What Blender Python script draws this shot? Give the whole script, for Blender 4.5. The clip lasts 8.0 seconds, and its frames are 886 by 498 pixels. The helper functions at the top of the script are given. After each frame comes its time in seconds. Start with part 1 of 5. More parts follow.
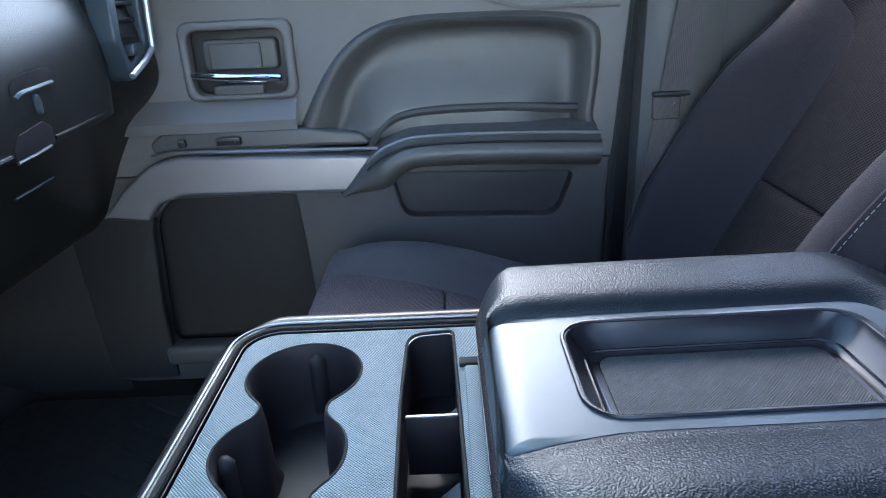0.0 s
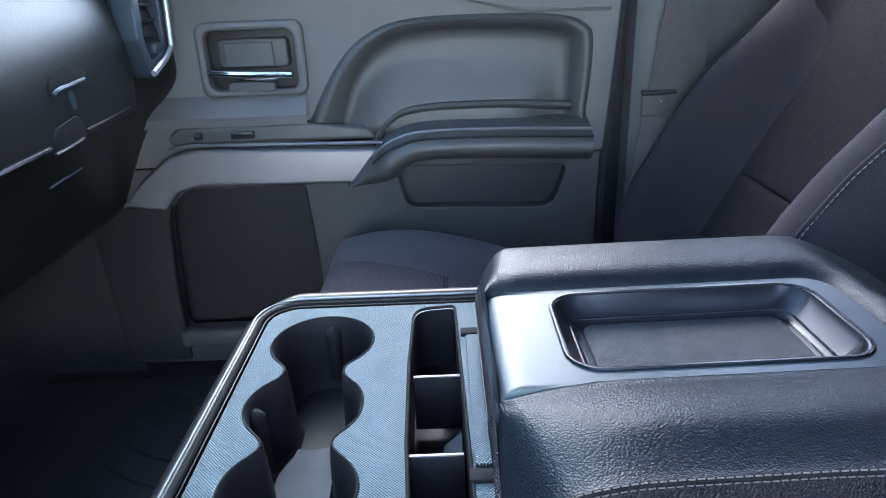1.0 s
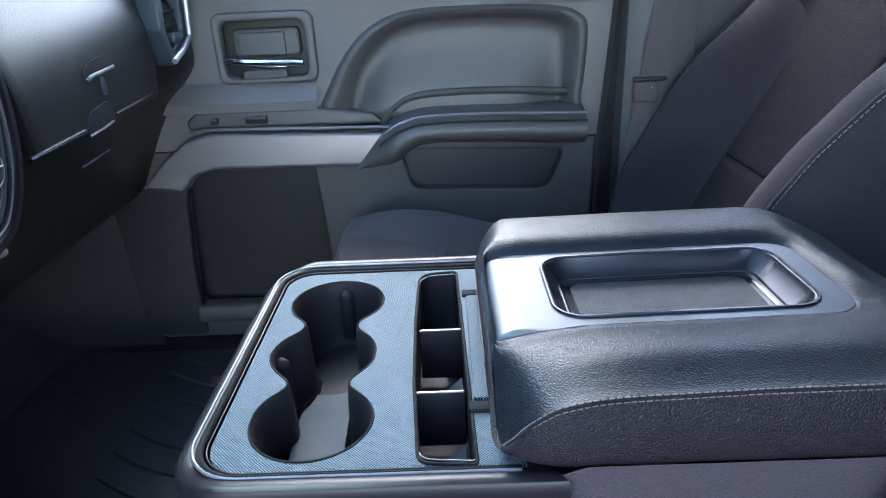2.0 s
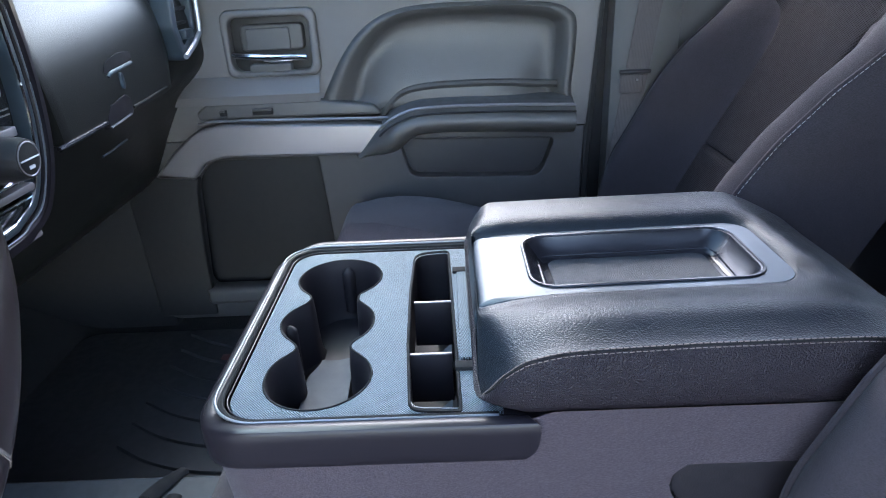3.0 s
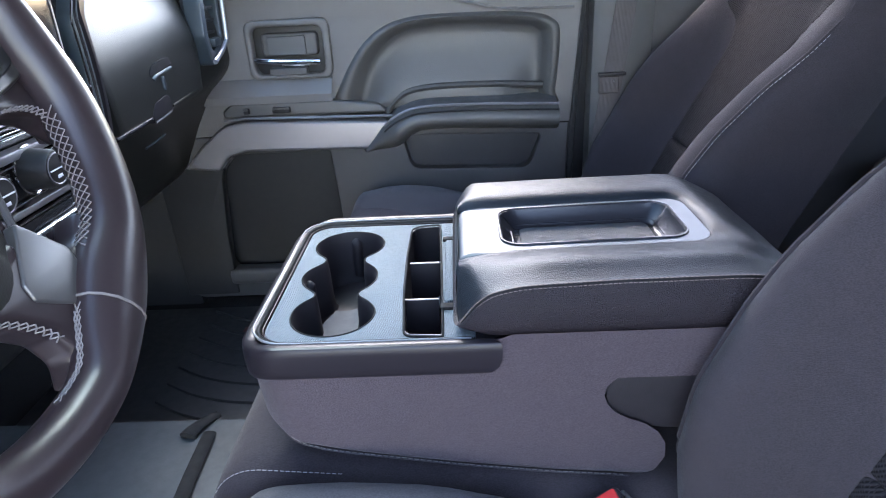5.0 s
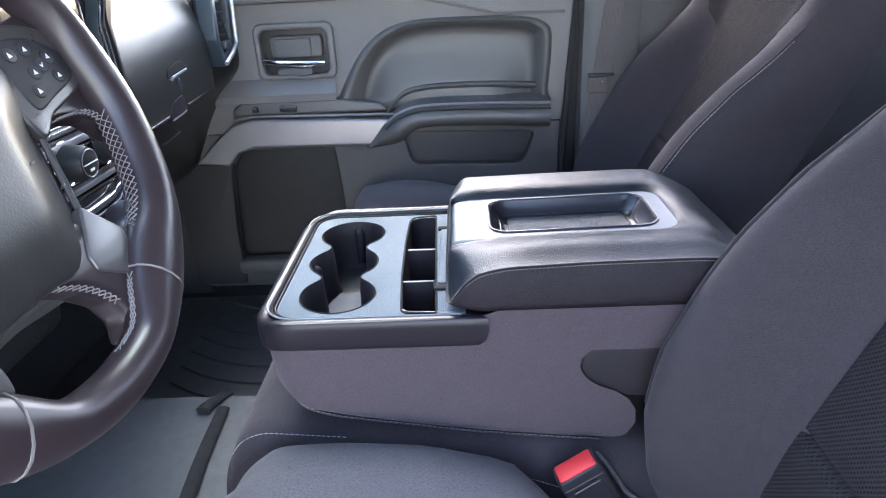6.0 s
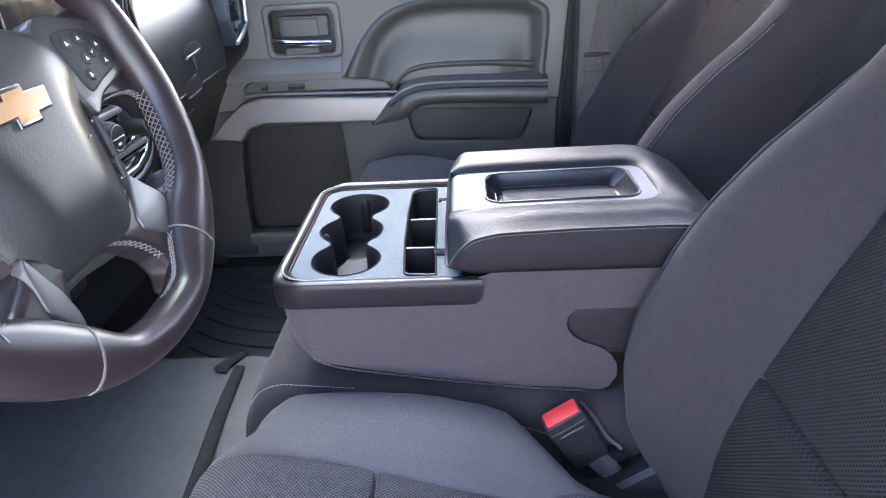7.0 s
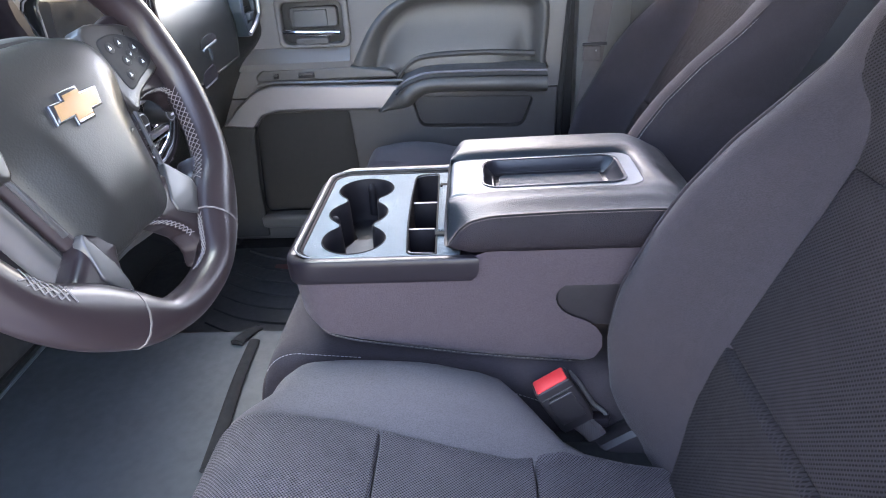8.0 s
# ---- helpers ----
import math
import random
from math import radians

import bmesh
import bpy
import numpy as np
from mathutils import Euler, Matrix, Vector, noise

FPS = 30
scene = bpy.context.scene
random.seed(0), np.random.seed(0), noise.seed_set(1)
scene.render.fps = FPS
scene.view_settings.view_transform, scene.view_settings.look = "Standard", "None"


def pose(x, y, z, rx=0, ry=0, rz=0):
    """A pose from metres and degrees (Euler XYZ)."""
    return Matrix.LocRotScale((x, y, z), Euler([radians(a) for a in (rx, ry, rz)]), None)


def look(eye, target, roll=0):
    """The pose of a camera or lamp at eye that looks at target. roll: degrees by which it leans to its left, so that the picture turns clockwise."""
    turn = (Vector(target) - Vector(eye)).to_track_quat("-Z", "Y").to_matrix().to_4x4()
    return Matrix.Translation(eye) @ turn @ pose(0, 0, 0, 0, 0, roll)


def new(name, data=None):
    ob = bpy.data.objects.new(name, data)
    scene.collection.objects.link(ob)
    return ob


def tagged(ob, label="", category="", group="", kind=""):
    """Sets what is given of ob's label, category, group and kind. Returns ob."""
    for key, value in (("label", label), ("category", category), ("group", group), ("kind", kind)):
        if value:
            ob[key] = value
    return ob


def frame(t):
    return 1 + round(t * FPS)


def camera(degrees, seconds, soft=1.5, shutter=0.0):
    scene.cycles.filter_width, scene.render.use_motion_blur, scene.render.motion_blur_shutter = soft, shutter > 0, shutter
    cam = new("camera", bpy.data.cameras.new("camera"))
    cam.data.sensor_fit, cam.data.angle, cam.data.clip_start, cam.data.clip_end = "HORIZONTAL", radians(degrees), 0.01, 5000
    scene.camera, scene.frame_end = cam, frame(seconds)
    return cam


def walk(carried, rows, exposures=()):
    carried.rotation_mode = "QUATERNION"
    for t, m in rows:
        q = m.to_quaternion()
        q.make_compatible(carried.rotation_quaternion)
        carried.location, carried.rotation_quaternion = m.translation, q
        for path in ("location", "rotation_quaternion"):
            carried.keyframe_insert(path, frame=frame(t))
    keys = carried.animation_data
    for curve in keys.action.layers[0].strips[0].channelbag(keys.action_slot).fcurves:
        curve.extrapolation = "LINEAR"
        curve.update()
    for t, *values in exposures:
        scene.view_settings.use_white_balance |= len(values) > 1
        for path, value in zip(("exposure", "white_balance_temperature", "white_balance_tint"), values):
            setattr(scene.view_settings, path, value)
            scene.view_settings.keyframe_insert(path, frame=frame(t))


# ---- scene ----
cam = camera(69.1, 8.0, 1.05)
PATH = [
    (0, (0.008, 0.009, 0.853), (-0.018, 1.86, 0.097), -2.8),
    (0.5, (-0.001, -0.024, 0.861), (-0.021, 1.826, 0.101), -2.6),
    (1, (0.003, -0.06, 0.868), (-0.017, 1.786, 0.098), -2.5),
    (1.5, (0.001, -0.098, 0.87), (-0.023, 1.744, 0.089), -2.5),
    (3, (0.015, -0.205, 0.895), (-0.023, 1.615, 0.066), -2.8),
    (3.5, (0.025, -0.245, 0.902), (-0.019, 1.576, 0.076), -2.8),
    (4, (0.028, -0.295, 0.912), (-0.023, 1.526, 0.088), -2.9),
    (4.5, (0.033, -0.332, 0.919), (-0.026, 1.49, 0.097), -3.0),
    (5.8, (0.052, -0.433, 0.935), (-0.019, 1.387, 0.11), -3.1),
    (6, (0.054, -0.45, 0.944), (-0.019, 1.367, 0.113), -3.1),
    (6.5, (0.059, -0.487, 0.954), (-0.023, 1.314, 0.089), -3.2),
    (7, (0.063, -0.525, 0.964), (-0.025, 1.262, 0.071), -3.2),
    (7.5, (0.069, -0.561, 0.975), (-0.032, 1.214, 0.06), -3.4),
    (8, (0.079, -0.596, 0.994), (-0.036, 1.168, 0.058), -3.4),
]
walk(cam, [(t, look(eye, target, roll)) for t, eye, target, roll in PATH], [(0, 4.17, 6600, 12), (3, 4.28, 6950, 15), (5, 4.42, 7250, 19), (8, 4.68, 7700, 23)])

# ---- world, sun and exposure ----
world = bpy.data.worlds.new("world")
scene.world = world
world.use_nodes = True
wn = world.node_tree.nodes
sky = wn.new("ShaderNodeTexSky")
sky.sky_type = "NISHITA"
sky.sun_disc = False
sky.sun_elevation = radians(48)
sky.sun_rotation = radians(-12)
sky.dust_density = 1.2
wn["Background"].inputs[1].default_value = 0.15
world.node_tree.links.new(sky.outputs[0], wn["Background"].inputs[0])
sun = new("sun", bpy.data.lights.new("sun", "SUN"))
sun.data.energy, sun.data.angle, sun.data.color = 0.6, radians(45), (0.72, 0.88, 1.0)
sun.matrix_world = look((-0.139, 0.655, 0.743), (0, 0, 0))

# ---- materials ----


def material(name, col, rough=0.5, metal=0.0, grain=None, scale=400.0, bump=0.3, depth=0.0004, vary=0.12, spec=0.5, sheen=0.0, rv=0.07):
    """A plain dielectric or metal with broad tone variation and a fine relief: pebble, heather, knurl, noise, ribs or net."""
    m = bpy.data.materials.new(name)
    m.use_nodes = True
    n, l = m.node_tree.nodes, m.node_tree.links
    b = n["Principled BSDF"]
    b.inputs["Roughness"].default_value = rough
    b.inputs["Metallic"].default_value = metal
    b.inputs["Specular IOR Level"].default_value = spec
    b.inputs["Sheen Weight"].default_value = sheen
    co = n.new("ShaderNodeTexCoord").outputs["Object"]

    def tex(kind, sc, **kw):
        t = n.new(kind)
        l.new(co, t.inputs["Vector"])
        t.inputs["Scale"].default_value = sc
        for k, v in kw.items():
            t.inputs[k].default_value = v
        return t

    def mix(a, c, f):
        x = n.new("ShaderNodeMix")
        x.data_type = "RGBA"
        for s, v in ((x.inputs[6], a), (x.inputs[7], c)):
            if isinstance(v, tuple):
                s.default_value = (*v, 1)
            else:
                l.new(v, s)
        l.new(f, x.inputs[0])
        return x.outputs[2]

    def calc(op, a, c):
        x = n.new("ShaderNodeMath")
        x.operation = op
        for s, v in ((x.inputs[0], a), (x.inputs[1], c)):
            if isinstance(v, (int, float)):
                s.default_value = v
            else:
                l.new(v, s)
        return x.outputs[0]

    broad = tex("ShaderNodeTexNoise", 9.0, Detail=4.0)
    lo, hi = tuple(c * (1 - vary) for c in col), tuple(c * (1 + vary) for c in col)
    colour = mix(lo, hi, broad.outputs[0])
    rr = n.new("ShaderNodeMapRange")
    rr.inputs[1].default_value, rr.inputs[2].default_value = 0.3, 0.7
    rr.inputs[3].default_value, rr.inputs[4].default_value = max(0.02, rough - rv), min(1, rough + rv)
    fine = tex("ShaderNodeTexNoise", 60.0, Detail=3.0)
    l.new(fine.outputs[0], rr.inputs[0])
    l.new(rr.outputs[0], b.inputs["Roughness"])
    h = None
    if grain == "pebble":
        v = tex("ShaderNodeTexVoronoi", scale)
        v.feature = "SMOOTH_F1"
        v.inputs["Smoothness"].default_value = 0.6
        h = calc("MULTIPLY", v.outputs["Distance"], -1.0)
    elif grain == "noise":
        h = tex("ShaderNodeTexNoise", scale, Detail=3.0).outputs[0]
    elif grain == "heather":
        st = n.new("ShaderNodeMapping")
        st.inputs["Scale"].default_value = (0.45, 0.7, 1.5)
        l.new(co, st.inputs[0])
        hn = tex("ShaderNodeTexNoise", scale, Detail=2.0)
        l.new(st.outputs[0], hn.inputs["Vector"])
        h = hn.outputs[0]
        fleck = n.new("ShaderNodeMapRange")
        fleck.inputs[1].default_value, fleck.inputs[2].default_value = 0.34, 0.62
        l.new(h, fleck.inputs[0])
        colour = mix(tuple(c * 0.68 for c in col), colour, fleck.outputs[0])
    elif grain in ("knurl", "net", "ribs"):
        sep = n.new("ShaderNodeSeparateXYZ")
        l.new(co, sep.inputs[0])
        x, y, z = sep.outputs
        if grain == "knurl":
            p, q = x, y
        elif grain == "net":
            p, q = calc("MULTIPLY", calc("SUBTRACT", z, y), 0.72), calc("MULTIPLY", calc("ADD", z, y), 0.72)
        else:
            p, q = x, calc("ADD", y, z)
        sp, sq = calc("SINE", calc("MULTIPLY", p, scale), 0), calc("SINE", calc("MULTIPLY", q, scale * (0.436 if grain == "net" else 1.0)), 0)
        if grain == "ribs":
            h = sp
        elif grain == "net":
            # staggered dashes in rows
            off = calc("MULTIPLY", calc("ROUND", calc("MULTIPLY", q, scale * 0.436 / 3.1416), 0), 3.1416)
            sp = calc("SINE", calc("ADD", calc("MULTIPLY", p, scale), off), 0)
            h = calc("MAXIMUM", calc("MULTIPLY", calc("ABSOLUTE", sq, 0), 0.6), calc("ADD", calc("MULTIPLY", sp, 0.5), 0.1))
            # Shade between the dashes is put into the colour: low spots keep 0.30.
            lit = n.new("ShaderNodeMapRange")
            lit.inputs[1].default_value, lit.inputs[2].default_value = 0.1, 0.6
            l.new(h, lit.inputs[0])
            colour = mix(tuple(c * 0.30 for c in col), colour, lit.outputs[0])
        else:
            h = calc("MULTIPLY", sp, sq)
            # Shade in the pits is put into the colour: low spots keep a tenth.
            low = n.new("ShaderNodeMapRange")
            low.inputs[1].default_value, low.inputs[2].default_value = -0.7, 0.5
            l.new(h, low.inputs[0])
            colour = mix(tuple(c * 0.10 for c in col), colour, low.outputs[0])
    l.new(colour, b.inputs["Base Color"])
    if h is not None:
        bp = n.new("ShaderNodeBump")
        bp.inputs["Strength"].default_value = bump
        bp.inputs["Distance"].default_value = depth
        l.new(h, bp.inputs["Height"])
        l.new(bp.outputs[0], b.inputs["Normal"])
    return m


M_LEATHER = material("black_grained_leather", (0.0068, 0.0104, 0.0154), 0.37, grain="pebble", scale=720, bump=0.58, depth=0.0008, spec=0.25, rv=0.03)
M_LEATHER_SIDE = material("charcoal_leather", (0.0150, 0.0118, 0.0155), 0.44, grain="pebble", scale=760, bump=1.0, depth=0.0011, spec=0.20, rv=0.03)
M_WHEEL = material("worn_wheel_leather", (0.0215, 0.0148, 0.0165), 0.31, vary=0.14, rv=0.02, spec=0.31, grain="pebble", scale=900, bump=0.025, depth=0.0002)
M_PAD = material("soft_black_vinyl", (0.020, 0.0195, 0.0188), 0.36, grain="pebble", scale=620, bump=0.20, depth=0.0005, spec=0.4, rv=0.03)
M_SATIN = material("satin_grey_plastic", (0.040, 0.055, 0.067), 0.40, metal=0.1, grain="noise", scale=900, bump=0.05, spec=0.43, rv=0.02)
M_KNURL = material("knurled_grey_plastic", (0.218, 0.280, 0.318), 0.42, metal=0.15, grain="knurl", scale=2500, bump=1.0, depth=0.0007, rv=0.03)
M_GLOSS = material("gloss_black_plastic", (0.020, 0.021, 0.024), 0.16, vary=0.05)
M_WELL = material("moulded_black_plastic", (0.0150, 0.0130, 0.0155), 0.56, grain="noise", scale=600, bump=0.1, spec=0.15, rv=0.03)
M_FLAP = material("grey_rubber_flap", (0.024, 0.031, 0.040), 0.6, grain="noise", scale=500, bump=0.1, spec=0.12)
M_SKIRT = material("dark_trim_plastic", (0.0135, 0.0112, 0.0145), 0.33, grain="noise", scale=700, bump=0.06, spec=0.20, rv=0.02)
M_CLOTH = material("charcoal_twill_cloth", (0.058, 0.045, 0.053), 0.92, grain="heather", scale=900, bump=0.9, depth=0.0008, sheen=0.08, spec=0.15)
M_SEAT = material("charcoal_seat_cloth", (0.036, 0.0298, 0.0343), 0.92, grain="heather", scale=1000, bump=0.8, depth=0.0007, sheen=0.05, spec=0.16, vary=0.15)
# Same cloth as the backrests; the light on the cushions is put into the colour.
M_CUSHION = material("lit_cushion_cloth", (0.082, 0.074, 0.079), 0.92, grain="heather", scale=1000, bump=0.5, depth=0.0007, sheen=0.06, spec=0.18, vary=0.18)
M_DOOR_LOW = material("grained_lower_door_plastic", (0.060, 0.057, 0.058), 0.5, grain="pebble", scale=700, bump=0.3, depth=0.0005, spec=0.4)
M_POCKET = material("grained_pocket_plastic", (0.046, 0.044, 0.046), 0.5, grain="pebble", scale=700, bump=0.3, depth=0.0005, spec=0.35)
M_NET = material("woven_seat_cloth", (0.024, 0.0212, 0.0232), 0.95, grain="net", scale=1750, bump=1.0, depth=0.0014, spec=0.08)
M_THREAD = material("pale_thread", (0.30, 0.28, 0.285), 0.85, vary=0.25)
M_LACE = material("pale_grey_lace", (0.14, 0.125, 0.125), 0.8, vary=0.25)
M_THREAD_DIM = material("grey_thread", (0.12, 0.105, 0.10), 0.8, vary=0.3)
# Lighter than the door's own plastic: veiling haze is put into the colour.
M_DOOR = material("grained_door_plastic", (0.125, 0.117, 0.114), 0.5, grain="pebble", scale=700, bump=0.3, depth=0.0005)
M_DOOR_SOFT = material("padded_door_vinyl", (0.070, 0.067, 0.065), 0.46, grain="pebble", scale=520, bump=0.35, depth=0.0006)
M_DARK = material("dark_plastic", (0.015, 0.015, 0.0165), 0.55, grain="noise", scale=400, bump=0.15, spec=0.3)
M_SILVER = material("satin_silver_trim", (0.215, 0.202, 0.21), 0.38, metal=0.55, vary=0.06)
M_BEAD = material("dull_silver_bead", (0.13, 0.14, 0.155), 0.36, metal=0.4, vary=0.06)
M_SPOKE = material("worn_silver_spoke", (0.085, 0.082, 0.082), 0.32, metal=0.5, vary=0.12, rv=0.03)
M_FRAME = material("dark_spoke_plastic", (0.040, 0.037, 0.036), 0.30, metal=0.3, vary=0.15, rv=0.03)
M_EMBLEM = material("dark_chrome", (0.16, 0.16, 0.17), 0.2, metal=0.9, vary=0.05, rv=0.02)
M_STRAP = material("matt_black_rubber", (0.012, 0.012, 0.013), 0.9, vary=0.2, spec=0.2)
M_CHROME = material("chrome", (0.75, 0.76, 0.78), 0.1, metal=1.0, vary=0.03)
M_DASH = material("grained_dash_vinyl", (0.0145, 0.0145, 0.0130), 0.32, grain="pebble", scale=600, bump=0.4, depth=0.0006, rv=0.02, spec=0.28)
M_BUTTON = material("black_button_plastic", (0.013, 0.013, 0.015), 0.5, spec=0.25)
M_MARK = material("white_marking", (0.6, 0.6, 0.62), 0.6, vary=0.05)
M_GOLD = material("gold_enamel", (0.33, 0.175, 0.075), 0.35, metal=0.15, vary=0.1)
M_RED = material("red_button_plastic", (0.62, 0.035, 0.035), 0.4, vary=0.08)
M_BELT = material("belt_webbing", (0.078, 0.066, 0.066), 0.8, grain="ribs", scale=2200, bump=0.4)
M_CARPET = material("black_carpet", (0.018, 0.018, 0.019), 1.0, grain="noise", scale=900, bump=0.9, depth=0.002, vary=0.4)
M_VINYL = material("blue_grey_floor_vinyl", (0.022, 0.029, 0.035), 0.6, grain="noise", scale=260, bump=0.25, depth=0.0006, vary=0.35)
M_RUBBER = material("black_floor_rubber", (0.024, 0.025, 0.027), 0.5, grain="noise", scale=500, bump=0.2)
M_TRAY = material("dull_tray_plastic", (0.0125, 0.0125, 0.0165), 0.25, grain="noise", scale=700, bump=0.06, spec=0.24, rv=0.02)
M_TAN = material("tan_grey_thread", (0.15, 0.118, 0.108), 0.85, vary=0.3)
M_LEDGE = material("dark_recess_and_shade", (0.038, 0.036, 0.035), 0.55, grain="noise", scale=500, bump=0.1)
M_BEZEL = material("bright_satin_bezel", (0.34, 0.36, 0.39), 0.36, metal=0.5, vary=0.05)
# Paler than the back panels, for the extra light that cushions catch.
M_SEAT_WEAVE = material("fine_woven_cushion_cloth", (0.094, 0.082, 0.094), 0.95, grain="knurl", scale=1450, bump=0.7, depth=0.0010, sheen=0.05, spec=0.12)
M_PIVOT = material("matt_pivot_plastic", (0.016, 0.0138, 0.0165), 0.55, grain="pebble", scale=700, bump=0.3, spec=0.22)
M_COVER = material("scuffed_black_cover", (0.022, 0.0195, 0.0225), 0.4, grain="noise", scale=700, bump=0.15, spec=0.35)
M_HEAD = material("grey_headliner", (0.42, 0.42, 0.43), 0.95, grain="noise", scale=800, bump=0.3)
M_PILLAR = material("grey_pillar_plastic", (0.085, 0.083, 0.082), 0.55, grain="pebble", scale=600, bump=0.25)
M_GROUND = material("grey_concrete", (0.22, 0.22, 0.215), 0.9, grain="noise", scale=120, bump=0.4, depth=0.004)

M_GLASS = bpy.data.materials.new("tinted_glass")
M_GLASS.use_nodes = True
gn, gk = M_GLASS.node_tree.nodes, M_GLASS.node_tree.links
g_see, g_shine, g_mix, g_fre = gn.new("ShaderNodeBsdfTransparent"), gn.new("ShaderNodeBsdfGlossy"), gn.new("ShaderNodeMixShader"), gn.new("ShaderNodeFresnel")
g_see.inputs[0].default_value = (0.71, 0.82, 0.84, 1)
g_shine.inputs["Roughness"].default_value = 0.02
g_fre.inputs[0].default_value = 1.45
gk.new(g_fre.outputs[0], g_mix.inputs[0])
gk.new(g_see.outputs[0], g_mix.inputs[1])
gk.new(g_shine.outputs[0], g_mix.inputs[2])
gk.new(g_mix.outputs[0], gn["Material Output"].inputs[0])

# ---- mesh tools ----
BASE = {}


def thing(name, base, label="", category="", group="", kind=""):
    ob = new(name)
    ob.empty_display_size = 0.05
    ob.location = base
    BASE[ob] = Vector(base)
    return tagged(ob, label, category, group, kind)


def part(name, bm, mat, parent=None, label="", sharp=38):
    """Links a bmesh, drawn in world metres, as one mesh under a thing or a part."""
    base = BASE[parent] if parent else Vector((0, 0, 0))
    bmesh.ops.remove_doubles(bm, verts=bm.verts, dist=1e-5)
    bmesh.ops.recalc_face_normals(bm, faces=bm.faces)
    bmesh.ops.translate(bm, verts=bm.verts, vec=-base)
    for f in bm.faces:
        f.smooth = True
    for e in bm.edges:
        e.smooth = len(e.link_faces) == 2 and e.calc_face_angle(0) < radians(sharp)
    me = bpy.data.meshes.new(name)
    bm.to_mesh(me)
    bm.free()
    me.materials.append(mat)
    ob = new(name, me)
    if parent:
        ob.parent = parent
    BASE[ob] = base
    return tagged(ob, label)


def solo(name, bm, mat, label="", category="", kind="", sharp=38):
    return tagged(part(name, bm, mat, None, label, sharp), label, category, "", kind)


def join(*parts):
    out = bmesh.new()
    for b in parts:
        me = bpy.data.meshes.new("tmp")
        b.to_mesh(me)
        b.free()
        out.from_mesh(me)
        bpy.data.meshes.remove(me)
    return out


def moved(bm, m):
    bmesh.ops.transform(bm, matrix=m, verts=bm.verts)
    return bm


def box(x0, x1, y0, y1, z0, z1, bevel=0.004, seg=2):
    bm = bmesh.new()
    bmesh.ops.create_cube(bm, size=1)
    bmesh.ops.scale(bm, vec=(x1 - x0, y1 - y0, z1 - z0), verts=bm.verts)
    bmesh.ops.translate(bm, vec=((x0 + x1) / 2, (y0 + y1) / 2, (z0 + z1) / 2), verts=bm.verts)
    if bevel:
        bmesh.ops.bevel(bm, geom=bm.edges[:], offset=bevel, segments=seg, profile=0.5, affect="EDGES")
    return bm


def roundpoly(pts, r, k=5):
    """A closed polygon with its corners rounded; r is one radius or one for each corner."""
    out, n = [], len(pts)
    for i, p in enumerate(pts):
        p = Vector(p)
        a, b = Vector(pts[i - 1]) - p, Vector(pts[(i + 1) % n]) - p
        ri = r[i] if isinstance(r, (list, tuple)) else r
        if ri <= 0:
            out.append(p)
            continue
        ang = a.angle(b)
        d = min(ri / math.tan(ang / 2), a.length * 0.49, b.length * 0.49)
        s, e = p + a.normalized() * d, p + b.normalized() * d
        for j in range(k + 1):
            t = j / k
            out.append(s * (1 - t) ** 2 + p * 2 * t * (1 - t) + e * t * t)
    return out


def spline(pts, closed=False, k=6):
    """Catmull-Rom through the points."""
    pts = [Vector(p) for p in pts]
    n, out = len(pts), []
    for i in range(n if closed else n - 1):
        p1, p2 = pts[i], pts[(i + 1) % n]
        p0 = pts[i - 1] if closed or i else p1 * 2 - p2
        p3 = pts[(i + 2) % n] if closed or i + 2 < n else p2 * 2 - p1
        for j in range(k):
            t = j / k
            out.append(0.5 * (2 * p1 + (p2 - p0) * t + (2 * p0 - 5 * p1 + 4 * p2 - p3) * t * t + (3 * p1 - p0 - 3 * p2 + p3) * t ** 3))
    if not closed:
        out.append(pts[-1])
    return out


def plate(outlines, at, thick, plane="xz", bevel=0.002, res=2):
    """A flat plate with holes and rounded edges. xy: top at z = at; xz: face at y = at towards -y; yz: face at x = at towards +x."""
    cu = bpy.data.curves.new("tmp", "CURVE")
    cu.dimensions, cu.fill_mode = "2D", "BOTH"
    cu.extrude, cu.bevel_depth, cu.bevel_resolution, cu.offset = thick / 2 - bevel, bevel, res, -bevel
    for pts in outlines:
        s = cu.splines.new("POLY")
        s.points.add(len(pts) - 1)
        s.use_cyclic_u = True
        for q, p in zip(s.points, pts):
            q.co = (p[0], p[1], 0, 1)
    ob = bpy.data.objects.new("tmp", cu)
    scene.collection.objects.link(ob)
    dg = bpy.context.evaluated_depsgraph_get()
    me = bpy.data.meshes.new_from_object(ob.evaluated_get(dg))
    bm = bmesh.new()
    bm.from_mesh(me)
    bpy.data.objects.remove(ob)
    bpy.data.curves.remove(cu)
    bpy.data.meshes.remove(me)
    rot = {"xy": Matrix.Identity(3), "xz": Matrix(((1, 0, 0), (0, 0, -1), (0, 1, 0))), "yz": Matrix(((0, 0, 1), (1, 0, 0), (0, 1, 0)))}[plane]
    mid = {"xy": (0, 0, at - thick / 2), "xz": (0, at + thick / 2, 0), "yz": (at - thick / 2, 0, 0)}[plane]
    moved(bm, Matrix.Translation(mid) @ rot.to_4x4())
    bmesh.ops.remove_doubles(bm, verts=bm.verts, dist=1e-5)
    return bm


